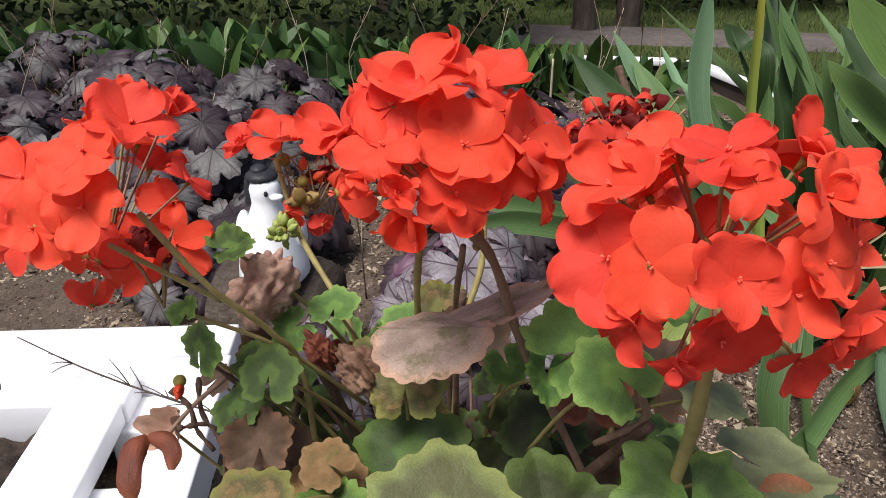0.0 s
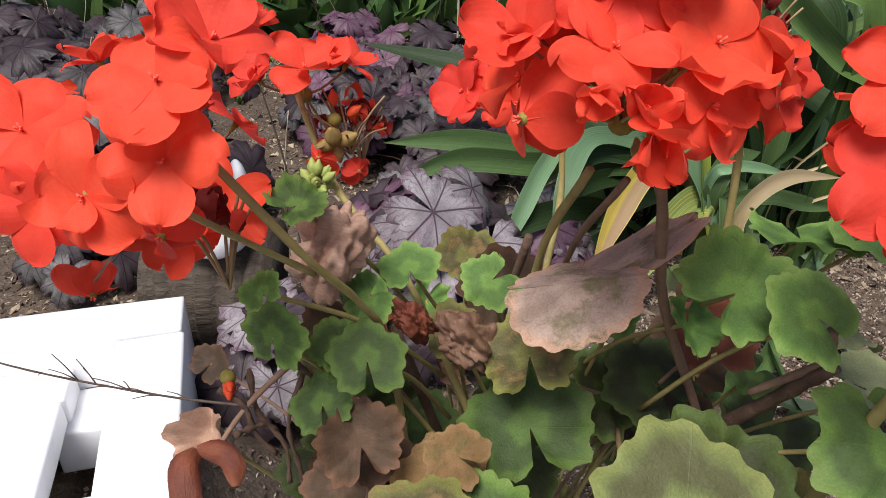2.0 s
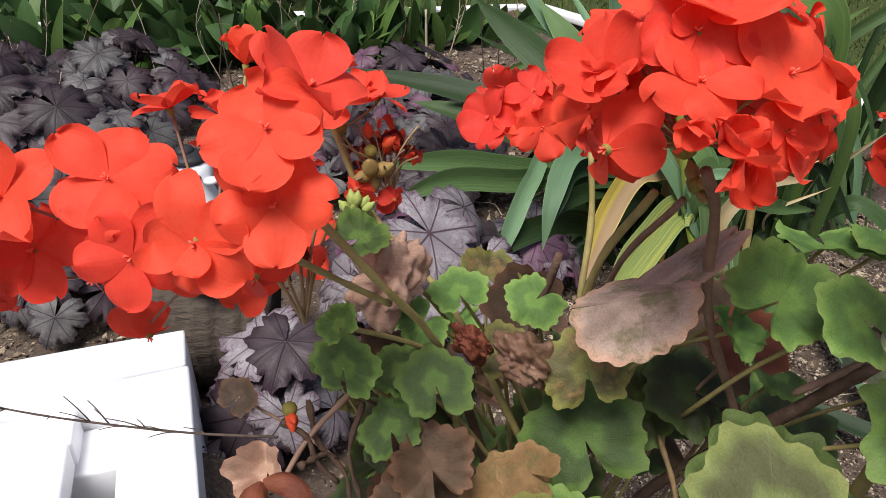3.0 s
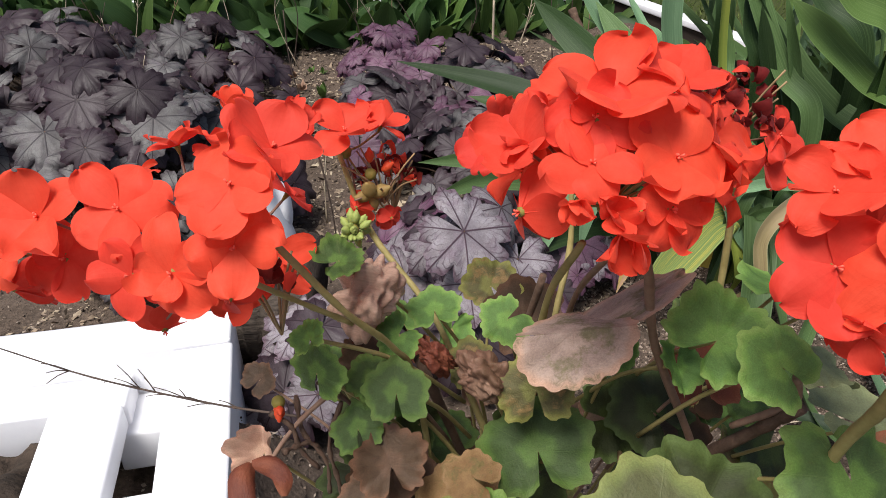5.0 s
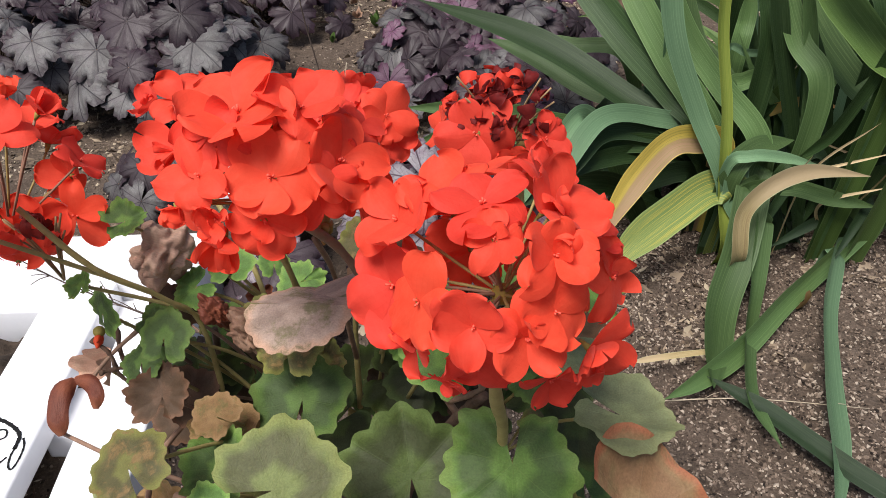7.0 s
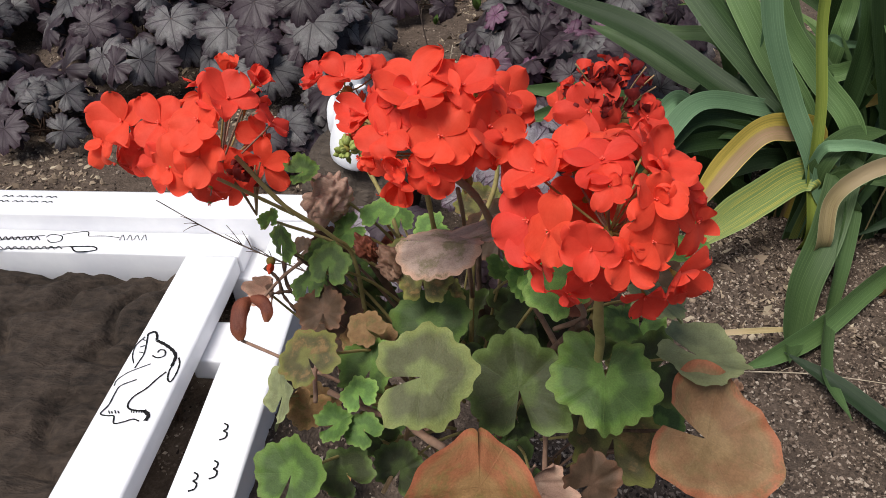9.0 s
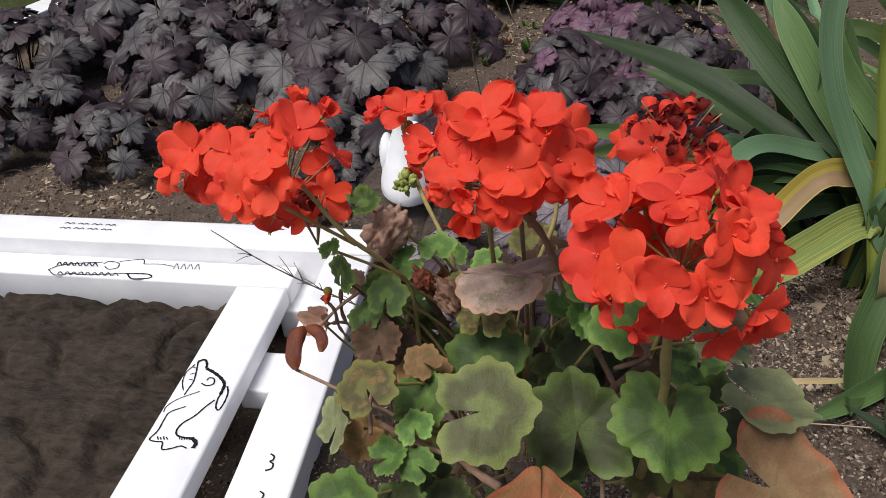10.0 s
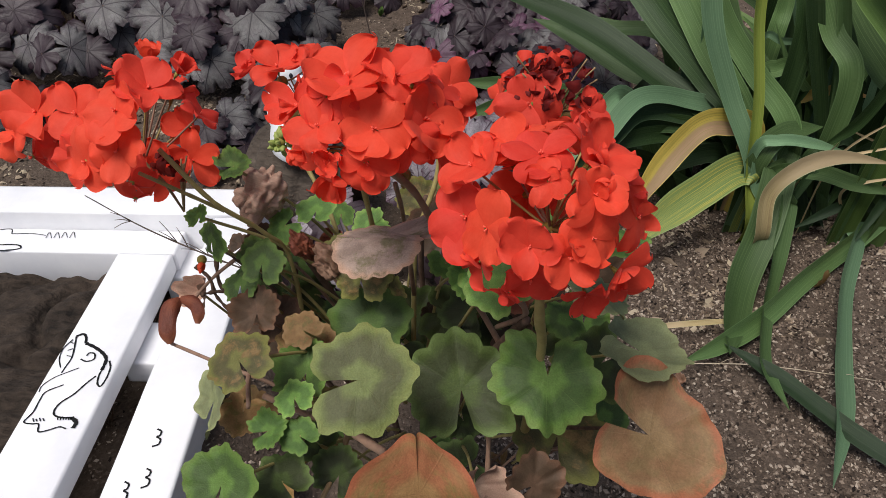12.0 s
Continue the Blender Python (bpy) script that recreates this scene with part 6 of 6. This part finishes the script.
for i in range(34):
    bx, by = rnd.uniform(0.44, 0.85), rnd.uniform(1.04, 1.24)
    h, lx = rnd.uniform(0.30, 0.62), rnd.gauss(-0.02, 0.13)
    iris_leaf((bx, by, 0.0), (bx + 0.3 * lx, by + 0.03, 0.55 * h), (bx + lx, by + rnd.uniform(0.03, 0.14), h), rnd.uniform(0.010, 0.024), rnd.choice("gbbgdg"))
for i in range(9):
    bx, by, h = rnd.uniform(0.5, 0.8), rnd.uniform(1.0, 1.15), rnd.uniform(0.12, 0.3)
    iris_leaf((bx, by, 0.0), (bx + rnd.gauss(0, 0.04), by - 0.02, 0.6 * h), (bx + rnd.gauss(0, 0.08), by - 0.06, h), rnd.uniform(0.004, 0.008), "k")
for pts in (((0.36, 1.34, 0.10), (0.30, 1.42, 0.24), (0.25, 1.50, 0.36)),):
    settle(link_mesh("dry_stem", tube_mesh("dry_stem", pts, 0.011, 0.008, 9, 16, 0.5, 3), STEM["woody"], None, "brown withered flower stem"), iris, Matrix.Identity(4))

# ---- leafy row along the edging ----
def lily_leaf_mesh(seed):
    rnd = random.Random(seed)
    rows, uvs = [], []
    bend = rnd.uniform(0.15, 0.75)
    for k in range(9):
        f = k / 8
        w = 0.25 * math.sin(math.pi * min(1, 0.06 + 0.94 * f) ** 1.05) ** 0.8 + 0.003
        y, z = bend * f * f, f * (1 - 0.25 * bend * f)
        rows.append([(x * w, y + abs(x) * w * 0.5, z) for x in (-1, -0.5, 0, 0.5, 1)])
        uvs.append([(0.5 + 0.5 * x, f) for x in (-1, -0.5, 0, 0.5, 1)])
    return grid_mesh("blade", rows, uvs)


LILY = {}
for key, m in (("g", HOSTA), ("d", HOSTA_DARK)):
    LILY[key] = []
    for i in range(6):
        me = lily_leaf_mesh(i)
        me.materials.append(m)
        LILY[key].append(me)


def leafy_clump(x, y, count, tall, seed, spread=0.11):
    rnd = random.Random(seed)
    ob = thing("leafy_clump", (x, y, 0), "clump of upright pointed green leaves along the edging", "plant", "leafy row")
    for _ in range(count):
        leaf = link_mesh("leaf", rnd.choice(LILY["g" if rnd.random() < 0.32 else "d"]), None, ob)
        px, py = rnd.gauss(0, spread), rnd.gauss(0, spread * 0.75)
        s = tall * rnd.uniform(0.6, 1.15)
        leaf.matrix_basis = Matrix.Translation((px, py, 0)) @ Euler((rnd.gauss(-0.1, 0.42), rnd.gauss(0, 0.42), rnd.uniform(0, 6.28))).to_matrix().to_4x4() @ Matrix.Scale(s, 4)
    return ob


for i in range(15):
    leafy_clump(-2.05 + i * 0.155, 2.66 + 0.05 * math.sin(i * 2.3), 34, 0.23 if i < 13 else 0.19, 200 + i)
for i in range(5):
    leafy_clump(0.26 + i * 0.1, 2.76 + 0.04 * math.sin(i * 2), 7, 0.16, 240 + i, 0.07)

# ---- twigs, stalks, fallen leaves ----
def stalk(name, points, r, mat, label, side=0, seed=0, r1=None):
    rnd = random.Random(seed)
    meshes = [tube_mesh("t", points, r, r * 0.5 if r1 is None else r1, 6, None, 0.3, seed)]
    line = bezier(points, 24)
    for _ in range(side):
        k = rnd.randrange(6, 23)
        d = (line[k + 1] - line[k - 1]).normalized()
        v = (d + Vector((rnd.gauss(0, 0.5), rnd.gauss(0, 0.5), rnd.gauss(0.2, 0.4)))).normalized()
        n = rnd.uniform(0.012, 0.04)
        meshes.append(tube_mesh("t", [line[k], line[k] + v * n * 0.5 + Vector((0, 0, 0.002)), line[k] + v * n], r * 0.55, r * 0.3, 5, 4))
    ob = link_mesh(name, join_meshes(name, meshes), mat)
    return tagged(ob, label, "twig")


stalk("dry_twig", [(-0.20, 0.525, 0.215), (-0.29, 0.562, 0.20), (-0.423, 0.607, 0.20), (-0.548, 0.66, 0.203)], 0.0013, TWIG, "thin dark branching twig lying over the white frame", 14, 3)
stalk("dry_stalk", [(-0.22, 1.12, 0.0), (-0.235, 1.14, 0.16), (-0.275, 1.17, 0.34), (-0.28, 1.18, 0.44)], 0.0018, TWIG, "thin upright dark dry stalk", 5, 4)
stalk("pale_stake", [(0.145, 1.95, 0.0), (0.144, 1.95, 0.14), (0.143, 1.949, 0.28)], 0.003, STRAW, "pale thin plant stake in the soil", 0, 5, 0.003)
stalk("dry_stalk", [(-0.26, 1.28, 0.0), (-0.255, 1.28, 0.1), (-0.24, 1.29, 0.2)], 0.0016, STRAW, "short pale dry stalk", 2, 6)
rnd = random.Random(5)
for i in range(34):
    x, y = rnd.uniform(-1.7, 0.6), rnd.uniform(2.2, 2.6)
    if i < 14:
        x, y = rnd.uniform(-1.5, -0.75), rnd.uniform(1.5, 2.0)
    h = rnd.uniform(0.25, 0.42)
    stalk("dry_stalk", [(x, y, 0), (x + rnd.gauss(0, 0.03), y, h * 0.5), (x + rnd.gauss(0, 0.08), y + rnd.gauss(0, 0.04), h)], 0.0018, rnd.choice([TWIG, STRAW, STEM["mauve"]]), "thin dry flower stalk among the leaves", 7, 20 + i)
stalk("grass_straw", [(0.30, 0.66, 0.02), (0.42, 0.67, 0.03), (0.58, 0.68, 0.02)], 0.001, STRAW, "pale straw lying on the soil", 3, 9)
for i in range(20):
    x, y = rnd.uniform(-1.4, 0.9), rnd.uniform(0.6, 2.2)
    a = rnd.uniform(0, 6.28)
    n = rnd.uniform(0.03, 0.09)
    stalk("fallen_twig", [(x, y, height(x, y) + 0.006), (x + n * 0.5 * math.cos(a), y + n * 0.5 * math.sin(a), 0.014), (x + n * math.cos(a + 0.3), y + n * math.sin(a + 0.3), height(x, y) + 0.006)], 0.0014, rnd.choice([TWIG, STRAW]), "small fallen twig on the soil", 1, 60 + i)
for i in range(46):
    x, y = bed_spot(rnd)
    me = coloured(GL_CURL[i % 3], rnd.choice(["dry", "tan", "brown", "dry"]))
    ob = link_mesh("fallen_leaf", me, None)
    ob.matrix_basis = face_pose((x, y, height(x, y) + 0.006), (rnd.gauss(0, 0.3), rnd.gauss(0, 0.3), 1), rnd.uniform(0, 6), rnd.uniform(0.010, 0.022))
    tagged(ob, "curled dry brown fallen leaf on the soil", "fallen leaf", "fallen leaves")


def weed(x, y, count, size, seed):
    rnd = random.Random(seed)
    ob = thing("weed", (x, y, height(x, y)), "low green weed on bare soil", "plant", "weeds")
    for _ in range(count):
        me = rnd.choice(LILY["g"])
        leaf = link_mesh("leaf", me, None, ob)
        leaf.matrix_basis = Euler((rnd.uniform(0.5, 1.3), 0, rnd.uniform(0, 6.28))).to_matrix().to_4x4() @ Matrix.Scale(size * rnd.uniform(0.6, 1.2), 4)


for i in range(26):
    y = rnd.uniform(1.2, 2.6)
    weed(rnd.uniform(-0.5, 0.2) if i < 12 else rnd.uniform(-1.2, 0.8), y if i > 6 else rnd.uniform(2.1, 2.5), rnd.randrange(5, 12), rnd.uniform(0.02, 0.05), 300 + i)


# ---- trees and hedge beyond the path ----
def tree(x, y, r, seed):
    rnd = random.Random(seed)
    ob = thing("tree", (x, y, 0), "dark-barked tree trunk beside the path", "tree", "trees by the path")
    lean = rnd.uniform(-0.1, 0.25)
    me = tube_mesh("trunk", [(0, 0, -0.05), (lean * 0.1, 0, 0.3), (lean * 0.5, 0, 1.2), (lean, 0.05, 2.4)], r * 1.25, r * 0.7, 16, 24, 0.1, seed)
    link_mesh("trunk", me, BARK, ob)
    for k in range(4):
        a = rnd.uniform(0, 6.28)
        z = rnd.uniform(1.3, 2.2)
        link_mesh("limb", tube_mesh("limb", [(lean * 0.7, 0.02, z), (math.cos(a) * 0.4, math.sin(a) * 0.4, z + 0.35), (math.cos(a) * 0.8, math.sin(a) * 0.8, z + 0.9)], r * 0.4, r * 0.12, 8), BARK, ob)


tree(0.42, 4.0, 0.055, 1)
tree(0.68, 4.25, 0.06, 2)
tree(-0.75, 4.6, 0.06, 3)


def hedge():
    rnd = random.Random(9)
    verts, faces = [], []
    for _ in range(34000):
        x = rnd.uniform(-5.0, 5.5)
        depth = rnd.random() ** 2
        front = 4.75 + 0.25 * noise.noise((x * 0.9, 0.4, 0)) - (1.35 if x < 0.12 else 0.0) + (0.25 if x > 1.2 else 0)
        z = rnd.random() ** 0.8 * (1.9 + 0.3 * noise.noise((x * 1.3, 5, 0)))
        y = front + depth * 0.7 + 0.15 * noise.noise((x * 3, z * 3, 1)) - 0.1 * math.sin(z * 2)
        s = rnd.uniform(0.02, 0.045)
        q = Euler((rnd.uniform(0, 6.3), rnd.uniform(0, 6.3), rnd.uniform(0, 6.3))).to_matrix()
        n = len(verts)
        verts += [tuple(Vector((x, y, z)) + q @ Vector(v) * s) for v in ((0, -1, 0), (0.5, 0, 0.1), (0, 1, 0), (-0.5, 0, 0.1))]
        faces.append((n, n + 1, n + 2, n + 3))
    me = bpy.data.meshes.new("hedge")
    me.from_pydata(verts, [], faces)
    tagged(link_mesh("hedge", me, SHRUB, smooth=False), "dark dense hedge of small leaves behind the path", "hedge", kind="stuff")
    # added dark sheet in place of the shade behind the hedge
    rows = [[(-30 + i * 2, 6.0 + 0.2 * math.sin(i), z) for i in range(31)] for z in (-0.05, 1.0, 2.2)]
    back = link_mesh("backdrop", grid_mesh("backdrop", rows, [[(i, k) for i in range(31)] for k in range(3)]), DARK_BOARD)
    tagged(back, "added dark sheet standing in for shaded depth behind the hedge", "backdrop", kind="structure")


hedge()
